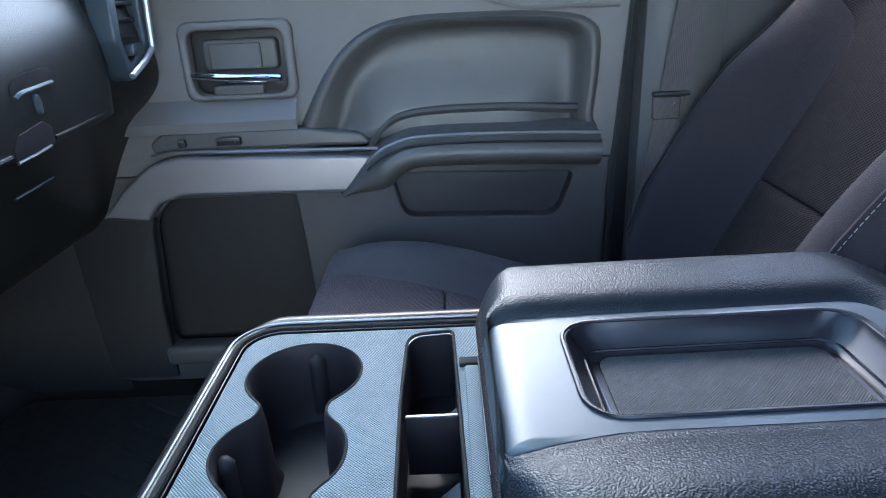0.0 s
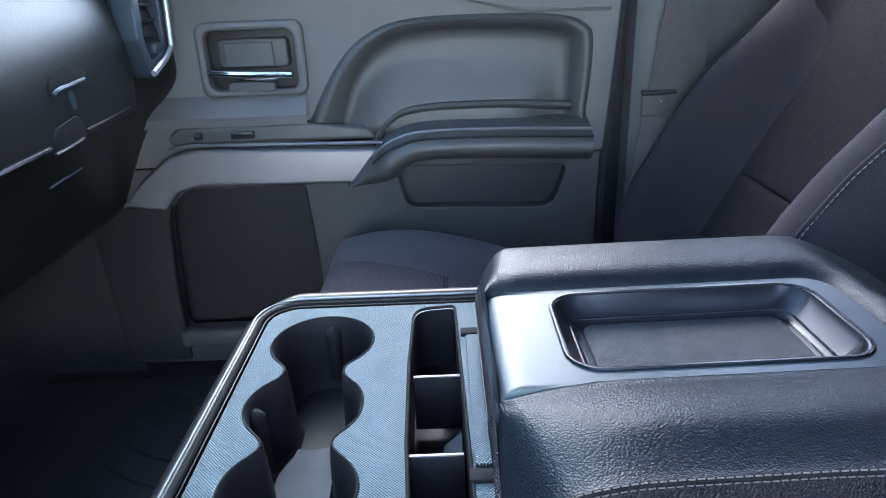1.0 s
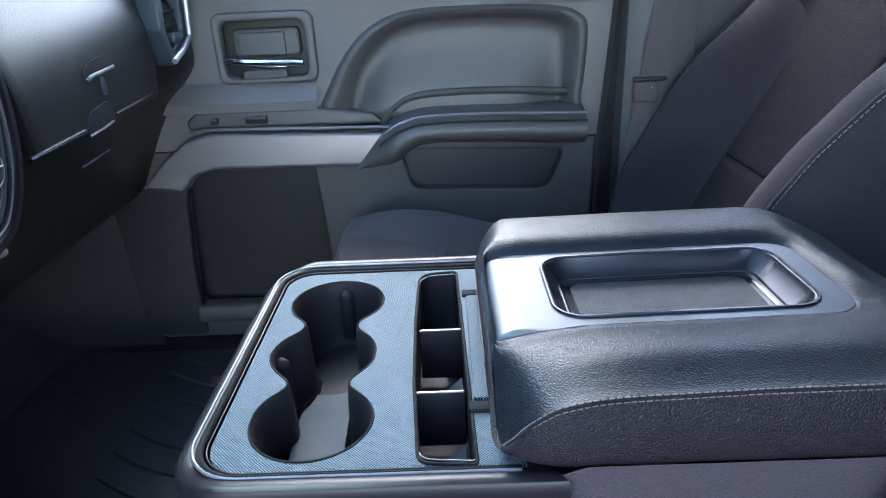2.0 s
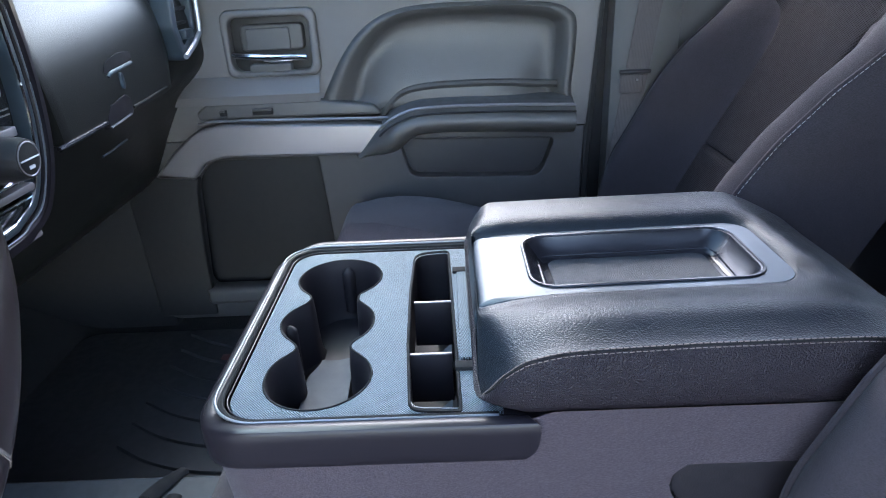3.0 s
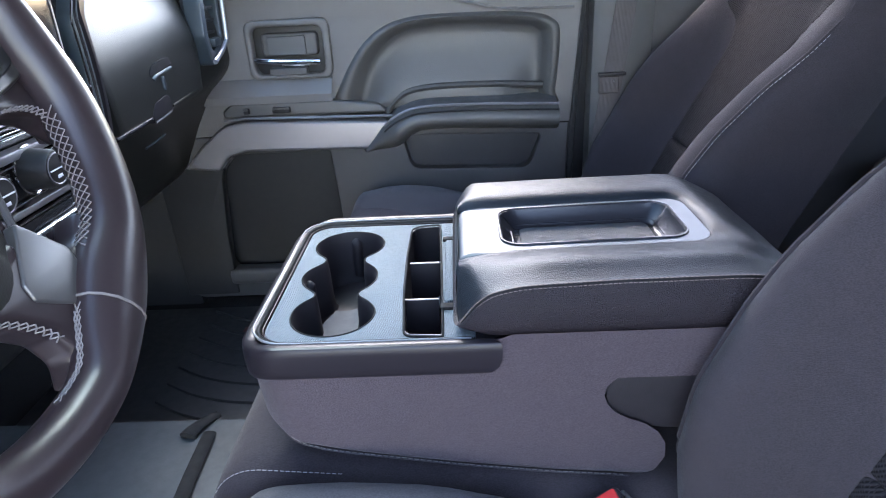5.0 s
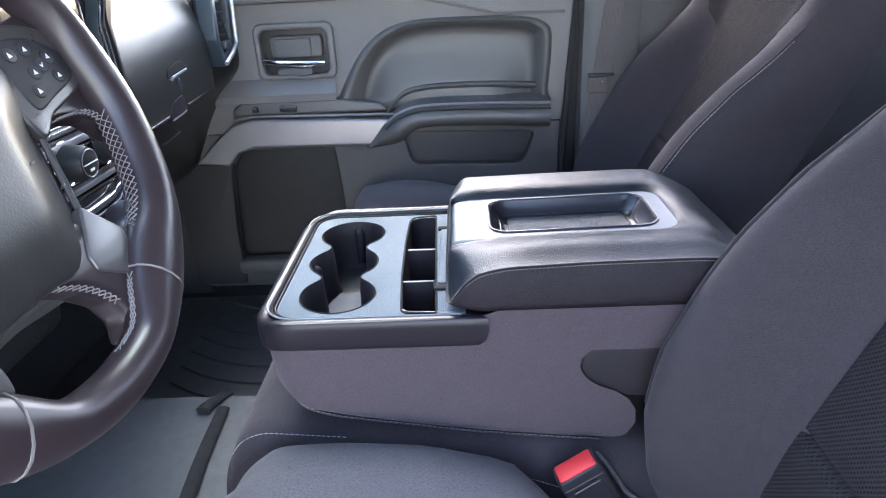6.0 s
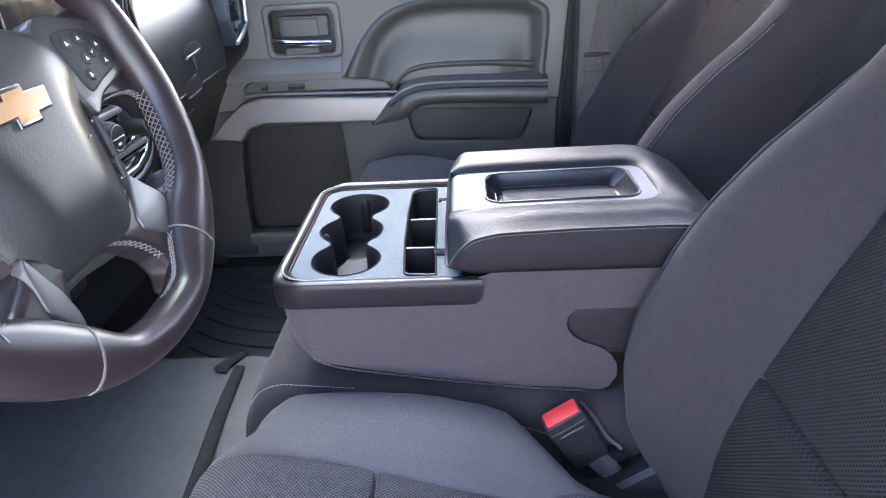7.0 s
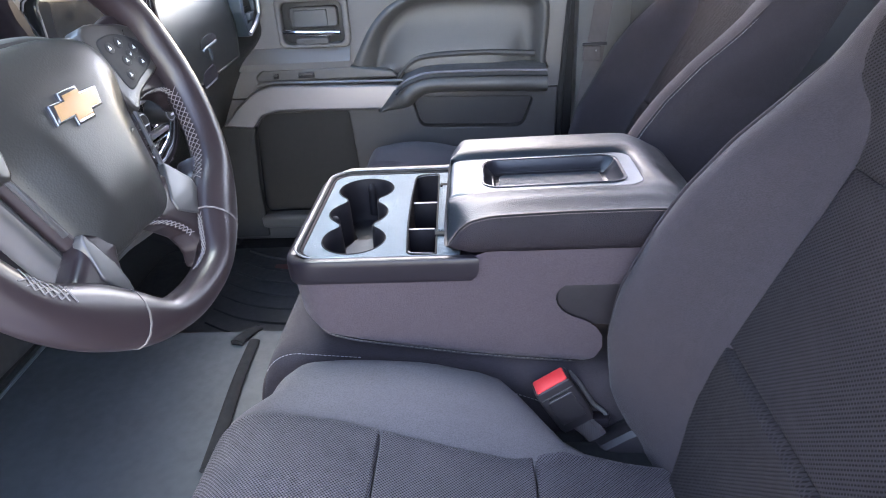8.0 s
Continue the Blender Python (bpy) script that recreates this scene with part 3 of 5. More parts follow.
stack = part("stack_surround", plate([so, si], -0.470, 0.09, "yz", 0.013, 4), M_SKIRT, dash, "padded surround of the centre stack")
part("stack_trim", plate([[p.lerp(CM, 0.01) for p in si], [p.lerp(CM, 0.075) for p in si]], -0.476, 0.03, "yz", 0.004, 3), M_SATIN, stack, "satin grey inner frame")
part("trim_bright_edge", tube([(-0.4755, p.x, p.y) for p in [q.lerp(CM, 0.08) for q in si]], 0.0016, 6, True), M_CHROME, stack)
part("trim_outer_edge", tube([(-0.4735, p.x, p.y) for p in [q.lerp(CM, -0.004) for q in si]], 0.0012, 6, True), M_BEAD, stack)
part("stack_plate", plate([so], -0.497, 0.03, "yz", 0.004), M_GLOSS, stack)
radio = part("radio", plate([rrect(0.262, 0.520, 0.768, 0.92, 0.014)], -0.484, 0.02, "yz", 0.004), M_GLOSS, stack, "gloss black radio screen")
part("radio_edge", tube([(-0.4835, p.x, p.y) for p in rrect(0.265, 0.517, 0.771, 0.917, 0.012)], 0.0014, 6, True), M_SILVER, radio)
for k in range(5):
    part("radio_button", box(-0.487, -0.480, 0.285 + 0.046 * k, 0.320 + 0.046 * k, 0.776, 0.790, 0.002), M_BUTTON, radio)
rk = part("radio_knob", disc(-0.488, 0.495, 0.815, ((0.0, 0.015), (0.018, 0.014), (0.022, 0.011))), M_PAD, radio)
part("radio_knob_ring", ring(-0.482, 0.495, 0.815, 0.016, 0.0013), M_CHROME, rk)
for z, h in ((0.737, 0.0055), (0.672, 0.0045), (0.617, 0.0035)):
    part("bright_bar", box(-0.494, -0.474, 0.250, 0.512 if z > 0.65 else 0.500, z - h, z + h, 0.002), M_SILVER, stack)
for z in (0.762, 0.756, 0.7265, 0.682, 0.661):
    part("bright_line", box(-0.487, -0.476, 0.250, 0.512, z - 0.0011, z + 0.0011, 0.0005), M_CHROME, stack)
part("line_end", tube([(-0.478, 0.508, 0.6655), (-0.478, 0.522, 0.669), (-0.478, 0.533, 0.680), (-0.478, 0.537, 0.694)], 0.0016, 6), M_CHROME, stack)
clim = part("climate_panel", plate([rrect(0.246, 0.520, 0.684, 0.7245, 0.006)], -0.482, 0.02, "yz", 0.003), M_BUTTON, stack, "black climate control panel with rotary knobs")
for ky in (0.271, 0.372, 0.473):
    kn = part("rotary_knob", disc(-0.486, ky, 0.714, ((0.0, 0.027), (0.010, 0.026), (0.034, 0.0235), (0.041, 0.0215), (0.042, 0.0165))), M_PAD, clim, "round black rotary knob")
    part("knob_ring", ring(-0.478, ky, 0.714, 0.0285, 0.0018), M_CHROME, kn)
    part("knob_face_ring", ring(-0.4445, ky, 0.714, 0.0185, 0.0009), M_SILVER, kn)
    part("knob_pointer", box(-0.4445, -0.4425, ky - 0.016, ky + 0.016, 0.7133, 0.7148, 0.0003), M_MARK, kn)
    part("knob_icon", box(-0.4440, -0.4428, ky - 0.005, ky + 0.005, 0.703, 0.707, 0.0005), M_MARK, kn)
for ky in (0.3215, 0.4225):
    for iy in (-0.011, 0.011):
        for iz in (0.694, 0.713):
            bt = part("climate_button", box(-0.485, -0.480, ky + iy - 0.008, ky + iy + 0.008, iz - 0.007, iz + 0.007, 0.0015), M_GLOSS, clim)
            part("button_mark", box(-0.4803, -0.4794, ky + iy - 0.003, ky + iy + 0.003, iz - 0.0025, iz + 0.0025, 0.0003), M_MARK, bt)
lower_row = part("lower_switch_panel", box(-0.500, -0.482, 0.26, 0.52, 0.622, 0.656, 0.004), M_GLOSS, stack)
for ky in (0.31, 0.39, 0.47):
    part("row_mark", box(-0.4823, -0.4813, ky - 0.006, ky + 0.006, 0.634, 0.640, 0.0003), M_MARK, lower_row)
# cluster hood and column
part("cluster_hood", loft([[(-0.60 + 0.17 * math.cos(a) * 0.6, y, 0.93 + 0.10 * math.sin(a)) for a in lin(-0.5, 3.3, 14)] for y in lin(-0.26, 0.16, 12)], closed=True), M_STRAP, dash)
part("cluster_bezel", tube([(-0.50, -0.22, 0.88), (-0.485, -0.22, 0.98), (-0.485, 0.11, 0.98), (-0.50, 0.12, 0.88)], 0.006, 8), M_SILVER, dash)
part("cluster_face", box(-0.53, -0.51, -0.24, 0.14, 0.84, 0.99, 0.005), M_GLOSS, dash)
part("column_cover", loft([[(c.x, -0.10 + r * math.cos(a), c.z + r * 0.95 * math.sin(a)) for a in [k * math.tau / 24 for k in range(24)]] for c, r in ((Vector((-0.30, 0, 0.80)), 0.05), (Vector((-0.32, 0, 0.795)), 0.075), (Vector((-0.45, 0, 0.745)), 0.088), (Vector((-0.62, 0, 0.68)), 0.09))]), M_WELL, dash, "smooth dark column cover")
part("column_panel", box(-0.66, -0.58, -0.38, 0.18, 0.60, 0.78, 0.03, 4), M_DARK, dash)
part("tunnel_end", box(-0.95, -0.70, 0.10, 0.60, 0.34, 0.60, 0.04, 4), M_DARK, dash)

# ---- steering wheel ----
TILT_W, YAW_W = radians(22), radians(-3.5)
WC = Vector((-0.248, -0.093, 0.857))
WN = Vector((math.cos(TILT_W) * math.cos(YAW_W), math.cos(TILT_W) * math.sin(YAW_W), math.sin(TILT_W)))
WU = Vector((-math.sin(YAW_W), math.cos(YAW_W), 0))
WV = WN.cross(WU)
WM = Matrix(((WU.x, WV.x, WN.x, WC.x), (WU.y, WV.y, WN.y, WC.y), (WU.z, WV.z, WN.z, WC.z), (0, 0, 0, 1)))
wheel = thing("steering_wheel", WC, "black stitched leather steering wheel with silver spoke trim", "steering wheel")


def on_wheel(bm):
    """From the wheel's own axes (right, up, towards the driver) to the cab."""
    return moved(bm, WM)


def rim_half(deg):
    """Half the rim's width, slimmer at the grips and at the bottom."""
    deg = (deg + 180) % 360 - 180
    slim = 0.0065 * (math.exp(-((deg - 24) / 20) ** 2) + math.exp(-((deg - 156) / 20) ** 2))
    side = deg if deg > -90 else -180 - deg
    grip = deg < 20 or deg > 160
    swell = 0.0030 * ramp(side, -66, -52) * (1 - ramp(side, -48, -30)) - 0.0036 * ramp(side, -50, -26) * (1 - ramp(side, -8, 12)) if grip else 0.0
    return 0.0235 - slim + swell - 0.007 * ramp(-deg, 62, 76) * (1 - ramp(-deg, 104, 118))


def rim_arc(a0, a1, n, grow=0.0):
    out = []
    for i in range(n):
        a = radians(a0 + (a1 - a0) * i / (n - 1))
        ring = []
        half_w = rim_half(math.degrees(a))
        for k in range(16):
            b = k * math.tau / 16
            rr = 0.195 - half_w + (half_w + grow) * math.cos(b)
            ring.append((rr * math.cos(a), rr * math.sin(a), (0.0195 + grow) * math.sin(b) - 0.004))
        out.append(ring)
    return out


for a0, a1 in ((-58, 61), (61.3, 118.7), (119, 241), (241.3, 301.7)):
    part("rim", on_wheel(loft(rim_arc(a0, a1, 40))), M_WHEEL, wheel, "worn black leather rim section")
for a in (-58, 61, 119, 241):
    part("rim_seam", on_wheel(loft(rim_arc(a - 0.3, a + 0.3, 3, 0.0006))), M_THREAD_DIM, wheel)
# crossed lacing along the inside of the rim
for a0, a1, mid_b, span in ((-44, -5, 187, 42), (-84, -60, 176, 13), (204, 219, 116, 38)):
    lace = []
    n = int(abs(a1 - a0) * 0.46)
    for i in range(n):
        for s in (1, -1):
            pts = []
            for j in range(6):
                t = j / 5
                a = radians(a0 + (a1 - a0) * (i + 2 * t) / (n + 1))
                b = radians(mid_b - s * (t - 0.5) * span)
                hw = rim_half(math.degrees(a))
                rr = 0.195 - hw + (hw + 0.0005) * math.cos(b)
                pts.append((rr * math.cos(a), rr * math.sin(a), 0.0200 * math.sin(b) - 0.004))
            lace.append(tube(pts, 0.0005, 5))
    part("lacing", on_wheel(join(*lace)), M_LACE, wheel, "pale crossed lacing")["kind"] = "stuff"
# crossed lacing along the spokes at the openings
lace = []
for run in (spline([(0.010, -0.1045), (0.028, -0.1135), (0.042, -0.126), (0.051, -0.140)], False, 7), spline([(0.106, -0.0085), (0.122, -0.0080), (0.137, -0.0088), (0.149, -0.0125), (0.1565, -0.021)], False, 6)):
    for i in range(0, len(run) - 2, 2):
        for a, b in ((run[i], run[i + 2]), (run[i + 2], run[i])):
            lace.append(tube([(a.x, a.y, -0.0105), ((a.x + b.x) / 2 + 0.0010, (a.y + b.y) / 2 + 0.0006, -0.0064), (b.x + 0.0020, b.y + 0.0013, -0.0050)], 0.0005, 5))
part("lower_lacing", on_wheel(join(*lace)), M_LACE, wheel, "pale crossed lacing")["kind"] = "stuff"
# airbag cover
pad_out = spline([(-0.090, 0.040), (-0.062, 0.062), (0, 0.068), (0.062, 0.062), (0.090, 0.040), (0.088, 0.0), (0.079, -0.045), (0.068, -0.088), (0.052, -0.106), (0, -0.104), (-0.052, -0.106), (-0.068, -0.088), (-0.079, -0.045), (-0.088, 0.0)], True, 4)
rings = []
for s, h in ((1.0, -0.05), (1.0, -0.010), (0.985, -0.0055), (0.95, -0.003), (0.86, 0.0), (0.74, 0.003), (0.68, 0.0045), (0.62, 0.0058), (0.56, 0.0068), (0.5, 0.0075), (0.44, 0.0080), (0.38, 0.0084), (0.3, 0.0087), (0.05, 0.009)):
    ring = []
    for p in pad_out:
        u, v = p.x * s, -0.018 + (p.y + 0.018) * s
        crease = table([(-0.08, 0.026), (-0.01, 0.042), (0.03, 0.06)], v)
        ring.append((u, v, h - 0.22 * max(0.0, abs(u) - crease) * ramp(-v, -0.03, 0.02)))
    rings.append(ring)
part("airbag_cover", on_wheel(loft(rings)), M_PAD, wheel, "grained black airbag cover")
cross = [Vector(p) for p in ((-0.0355, 0.0005), (-0.013, 0.0015), (-0.0145, -0.0055), (0.0095, -0.005), (0.011, 0.001), (0.0265, 0.0015), (0.0310, 0.0178), (0.0085, 0.0178), (0.0095, 0.0238), (-0.0145, 0.0228), (-0.0155, 0.0168), (-0.0315, 0.0168))]
EC = Vector((-0.0022, 0.0092))
em = part("emblem", on_wheel(plate([cross], 0.0118, 0.008, "xy", 0.0018)), M_EMBLEM, wheel, "gold cross-shaped emblem with bright border")
part("emblem_fill", on_wheel(plate([[Vector((EC.x + (p.x - EC.x) * 0.84, EC.y + (p.y - EC.y) * 0.76)) for p in cross]], 0.0128, 0.003, "xy", 0.0006)), M_GOLD, em)
# spokes
for sgn in (1, -1):
    sp = spline([(0.075 * sgn, 0.05), (0.11 * sgn, 0.062), (0.14 * sgn, 0.070), (0.165 * sgn, 0.068), (0.172 * sgn, 0.0), (0.174 * sgn, -0.034), (0.1635 * sgn, -0.025), (0.150 * sgn, -0.0140), (0.118 * sgn, -0.0085), (0.085 * sgn, -0.014), (0.07 * sgn, -0.03)], True, 5)
    spk = part("side_spoke", on_wheel(plate([sp], -0.010, 0.025, "xy", 0.006, 3)), M_WHEEL, wheel)
    fr = spline([(0.076 * sgn, 0.061), (0.126 * sgn, 0.063), (0.156 * sgn, 0.054), (0.171 * sgn, 0.037), (0.166 * sgn, 0.017), (0.148 * sgn, 0.007), (0.110 * sgn, -0.004), (0.084 * sgn, -0.014)], True, 5)
    part("spoke_frame", on_wheel(plate([fr], -0.0045, 0.02, "xy", 0.003, 3)), M_FRAME, spk, "worn grey spoke frame")
    pd = spline([(0.090 * sgn, 0.0505), (0.123 * sgn, 0.053), (0.148 * sgn, 0.043), (0.159 * sgn, 0.031), (0.151 * sgn, 0.017), (0.119 * sgn, 0.007), (0.096 * sgn, 0.002), (0.090 * sgn, 0.025)], True, 5)
    part("button_pod", on_wheel(plate([pd], -0.0035, 0.01, "xy", 0.002)), M_BUTTON, spk, "black button pod")
    for bx, by, kind in ((0.091, 0.042, 0), (0.108, 0.044, 1), (0.126, 0.036, 1), (0.104, 0.027, 1), (0.126, 0.021, 1), (0.115, 0.031, 2), (0.097, 0.014, 0)):
        bx += 0.011
        cap = [Vector((bx * sgn + 0.0065 * math.cos(a), by + 0.0055 * math.sin(a))) for a in [k * math.tau / 12 for k in range(12)]]
        bt = part("wheel_button", on_wheel(plate([cap], -0.0029, 0.004, "xy", 0.001)), M_BUTTON, spk)
        mk = [[(-1, -0.7), (1, -0.7), (0, 1)], [(-1, -1), (1, -0.6), (-0.6, 1)], [(-1, 0.2), (-0.2, -0.9), (1, 0.9), (-0.2, -0.2)]][1 if kind == 0 else 0 if kind == 1 else 2]
        part("button_mark", on_wheel(plate([[Vector((bx * sgn + 0.0021 * u, by + 0.0021 * v)) for u, v in mk]], -0.0025, 0.0008, "xy", 0.0001)), M_MARK, bt)
    lo = roundpoly([(x * sgn, y) for x, y in ((0.020, -0.090), (0.064, -0.074), (0.080, -0.088), (0.098, -0.098), (0.114, -0.096), (0.132, -0.076), (0.126, -0.125), (0.085, -0.155), (0.062, -0.174), (0.044, -0.166), (0.053, -0.150)) + (((0.048, -0.133), (0.031, -0.1165), (0.010, -0.1035)) if sgn > 0 else ((0.056, -0.138), (0.052, -0.120), (0.044, -0.106)))], [0.004, 0.004, 0.010, 0.012, 0.016, 0.004, 0.01, 0.01, 0.004, 0.004, 0.012, 0.012, 0.02, 0.004])
    ls = part("lower_spoke", on_wheel(plate([lo], -0.0055, 0.030, "xy", 0.009, 4)), M_WHEEL, wheel)
    tr = roundpoly([(x * sgn, y) for x, y in ((0.062, -0.095), (0.068, -0.072), (0.074, -0.084), (0.079, -0.112), (0.070, -0.128), (0.060, -0.139), (0.057, -0.125), (0.058, -0.108))] if sgn < 0 else [(x, y) for x, y in ((0.050, -0.100), (0.072, -0.067), (0.097, -0.096), (0.0955, -0.114), (0.094, -0.126), (0.078, -0.129), (0.062, -0.119), (0.050, -0.111))], [0.003, 0.003, 0.012, 0.010, 0.005, 0.012, 0.010, 0.004])
    part("spoke_trim", on_wheel(plate([tr], -0.0035, 0.012, "xy", 0.0018, 3)), M_SPOKE, ls, "worn silver spoke trim")
    side = spline([(0.089 * sgn, -0.012), (0.083 * sgn, -0.04), (0.076 * sgn, -0.07)], False, 5)
    part("cover_edge", on_wheel(tube([(p.x, p.y, -0.010) for p in side], 0.0026, 8)), M_SPOKE, wheel)
def pad_ring(g, h):
    return [(p.x * g, -0.018 + (p.y + 0.018) * g, h) for p in pad_out]


part("cover_skirt", on_wheel(loft([pad_ring(g, h) for g, h in ((0.99, -0.012), (1.005, -0.018), (1.02, -0.024), (1.0, -0.030), (0.8, -0.034))])), M_WHEEL, wheel, "smooth black skirt behind the airbag cover")
part("cover_bezel", on_wheel(loft([pad_ring(g, h) for g, h in ((1.0, -0.0285), (1.045, -0.0260), (1.075, -0.0265), (1.11, -0.030), (1.15, -0.037), (1.17, -0.046), (1.14, -0.056), (0.8, -0.066))])), M_SPOKE, wheel, "worn satin grey ring round the cover")
part("hub", on_wheel(loft([[(r * math.cos(a), -0.02 + r * math.sin(a), h) for a in [k * math.tau / 20 for k in range(20)]] for r, h in ((0.07, -0.02), (0.06, -0.05), (0.045, -0.09))])), M_DARK, wheel)
# small scuffs in the airbag cover
for u, v, w in ((0.045, -0.03, 0.006), (0.058, -0.052, 0.004)):
    part("scuff", on_wheel(plate([[Vector((u, v)), Vector((u + w, v + 0.001)), Vector((u + w, v + 0.003)), Vector((u + 0.001, v + 0.0022))]], 0.0055, 0.003, "xy", 0.0005)), M_PAD, wheel)

# ---- folded centre seat used as a console ----
con = thing("centre_console", (0.03, 0.40, 0.385), "fold-down charcoal console with cup holders and padded armrest lid", "console")
def band_ring(grow, x_end):
    """Half loop from the near side's end round the front to the far side's end."""
    y0, y1, x0, r = 0.2 - grow, 0.581 + grow, -0.214 - grow, 0.058 + grow
    pts = [Vector((x, y0)) for x in lin(x_end, x0 + r, 12)]
    pts += [Vector((x0 + r + r * math.cos(radians(a)), y0 + r + r * math.sin(radians(a)))) for a in lin(270, 180, 9)[1:]]
    pts += [Vector((x0, y)) for y in lin(y0 + r, y1 - r, 12)[1:]]
    pts += [Vector((x0 + r + r * math.cos(radians(a)), y1 - r + r * math.sin(radians(a)))) for a in lin(180, 90, 9)[1:]]
    return pts + [Vector((x, y1)) for x in lin(x0 + r, x_end, 12)[1:]]


SIDE_END = [(0.357, 0.205), (0.362, 0.232), (0.372, 0.249), (0.392, 0.260), (0.412, 0.259), (0.428, 0.250), (0.441, 0.234), (0.450, 0.212), (0.458, 0.199), (0.470, 0.190), (0.481, 0.187), (0.492, 0.189), (0.503, 0.200)]
LOW_EDGE = [(-0.20, 0.437), (-0.15, 0.4205), (-0.10, 0.409), (-0.056, 0.401), (0.03, 0.3865), (0.118, 0.374), (0.222, 0.3635), (0.27, 0.361)]


def lower_edge(x):
    return table(LOW_EDGE, x) + 0.014 * ramp(-x, 0.165, 0.205)


def body_shell(z_of, end_of, tucks):
    """Cloth sides drawn from the rear end round the front to the far rear end."""
    out = []
    for v, tuck in tucks:
        row = []
        for p in band_ring(-0.006 - tuck, 0.0):
            x = p.x
            if x > -0.155:
                z = z_of(x, v)
                for _ in range(3):
                    z = z_of(-0.155 + (x + 0.155) / 0.155 * (end_of(z) + 0.155), v)
                x = -0.155 + (x + 0.155) / 0.155 * (end_of(z) + 0.155)
            z = z_of(x, v)
            row.append((x + 0.010 * ramp(-p.x, 0.10, 0.2) * (0.52 - z) / 0.09, p.y, z))
        out.append(row)
    return loft(out, closed=False)


upper = body_shell(lambda x, v: 0.545 + 0.017 * ramp(x, 0.07, 0.085) * (1 - v) - 0.042 * v, lambda z: 0.385, [(v, 0.0) for v in lin(0, 1, 4)])
lower = body_shell(lambda x, v: 0.503 + (lower_edge(x) - 0.503) * v, lambda z: table(SIDE_END, z), [(v, 0.0) for v in lin(0, 0.92, 34)] + [(0.96, 0.002), (1.0, 0.007), (1.0, 0.05)])
cb = part("console_body", join(upper, lower), M_CLOTH, con, "charcoal twill console sides", sharp=60)
low = spline([(-0.185, 0.235, 0.449), (-0.165, 0.213, 0.430)] + [(x, 0.2080, lower_edge(x) + 0.0012) for x in (-0.13, -0.08, -0.03, 0.03, 0.09, 0.15, 0.222)], False, 8)
part("piping", tube(low, 0.0016, 6), M_SEAT, cb, "piped lower seam")
part("seam_stitching", stitches([Vector(p) + Vector((0, -0.0012, 0.0014)) for p in low], 0.005, 0.0022, 0.0004), M_THREAD_DIM, cb, "grey stitching along the seam")
pivot = spline([(0.187, 0.478), (0.190, 0.494), (0.200, 0.503), (0.225, 0.5065), (0.30, 0.5065), (0.37, 0.506), (0.38, 0.47), (0.36, 0.43), (0.26, 0.428), (0.225, 0.438), (0.205, 0.449), (0.193, 0.462)], True, 6)
PV = Vector((0.28, 0.468))
part("pivot_cover", loft([[(q.x, y, q.y) for q in [PV + (p - PV) * g for p in pivot]] for g, y in ((0.99, 0.40), (0.99, 0.218), (0.985, 0.2145), (0.965, 0.2125), (0.9, 0.2115), (0.6, 0.211), (0.1, 0.211))]), M_PIVOT, con, "dark rounded pivot cover")
# Matt black tubes draw the shadow outline round the pivot cover.
part("pivot_shade_line", tube([(p.x, 0.2095, p.y) for p in pivot[:36]], 0.0026, 8), M_STRAP, con)
part("pivot_shade_line_lower", tube([(p.x, 0.2095, p.y) for p in pivot[52:] + pivot[:1]], 0.0026, 8), M_STRAP, con)

# trim band round the front, with rounded ends along both sides
rows = [(-0.016, 0.552, 0.06), (-0.011, 0.5555, 0.068), (-0.004, 0.5555, 0.072), (-0.0015, 0.5548, 0.075), (0.0, 0.5525, 0.0765), (0.0006, 0.545, 0.077), (0.0006, 0.534, 0.076), (0.0, 0.526, 0.073), (-0.0005, 0.5195, 0.066), (-0.002, 0.5175, 0.062), (-0.016, 0.517, 0.05)]
bm = bmesh.new()
vs = [[bm.verts.new((p.x, p.y, z - 0.012 * ramp(p.x, -0.16, -0.22))) for p in band_ring(g, xe)] for g, z, xe in rows]
for a, b in zip(vs, vs[1:] + vs[:1]):
    for i in range(len(a) - 1):
        bm.faces.new((a[i], a[i + 1], b[i + 1], b[i]))
for e in (0, -1):
    bm.faces.new([r[e] for r in vs])
part("trim_band", bm, M_SKIRT, con, "dark plastic trim band")
# bright bead and dark groove inside the band
part("bead", tube([(p.x, p.y, 0.5540) for p in band_ring(-0.0145, 0.045)], 0.0014, 8), M_BEAD, con, "narrow bright bead")
part("groove", tube([(p.x, p.y, 0.5500) for p in band_ring(-0.0188, 0.045)], 0.0030, 8), M_STRAP, con)
part("inner_bead", tube([(p.x, p.y, 0.5495) for p in band_ring(-0.0240, 0.045)], 0.0008, 8), M_SKIRT, con)

# cup holders: three bores joined by a channel
CUPS = [(-0.1235, 0.4835), (-0.1230, 0.3825), (-0.1155, 0.2850)]
R_CUP = 0.0495


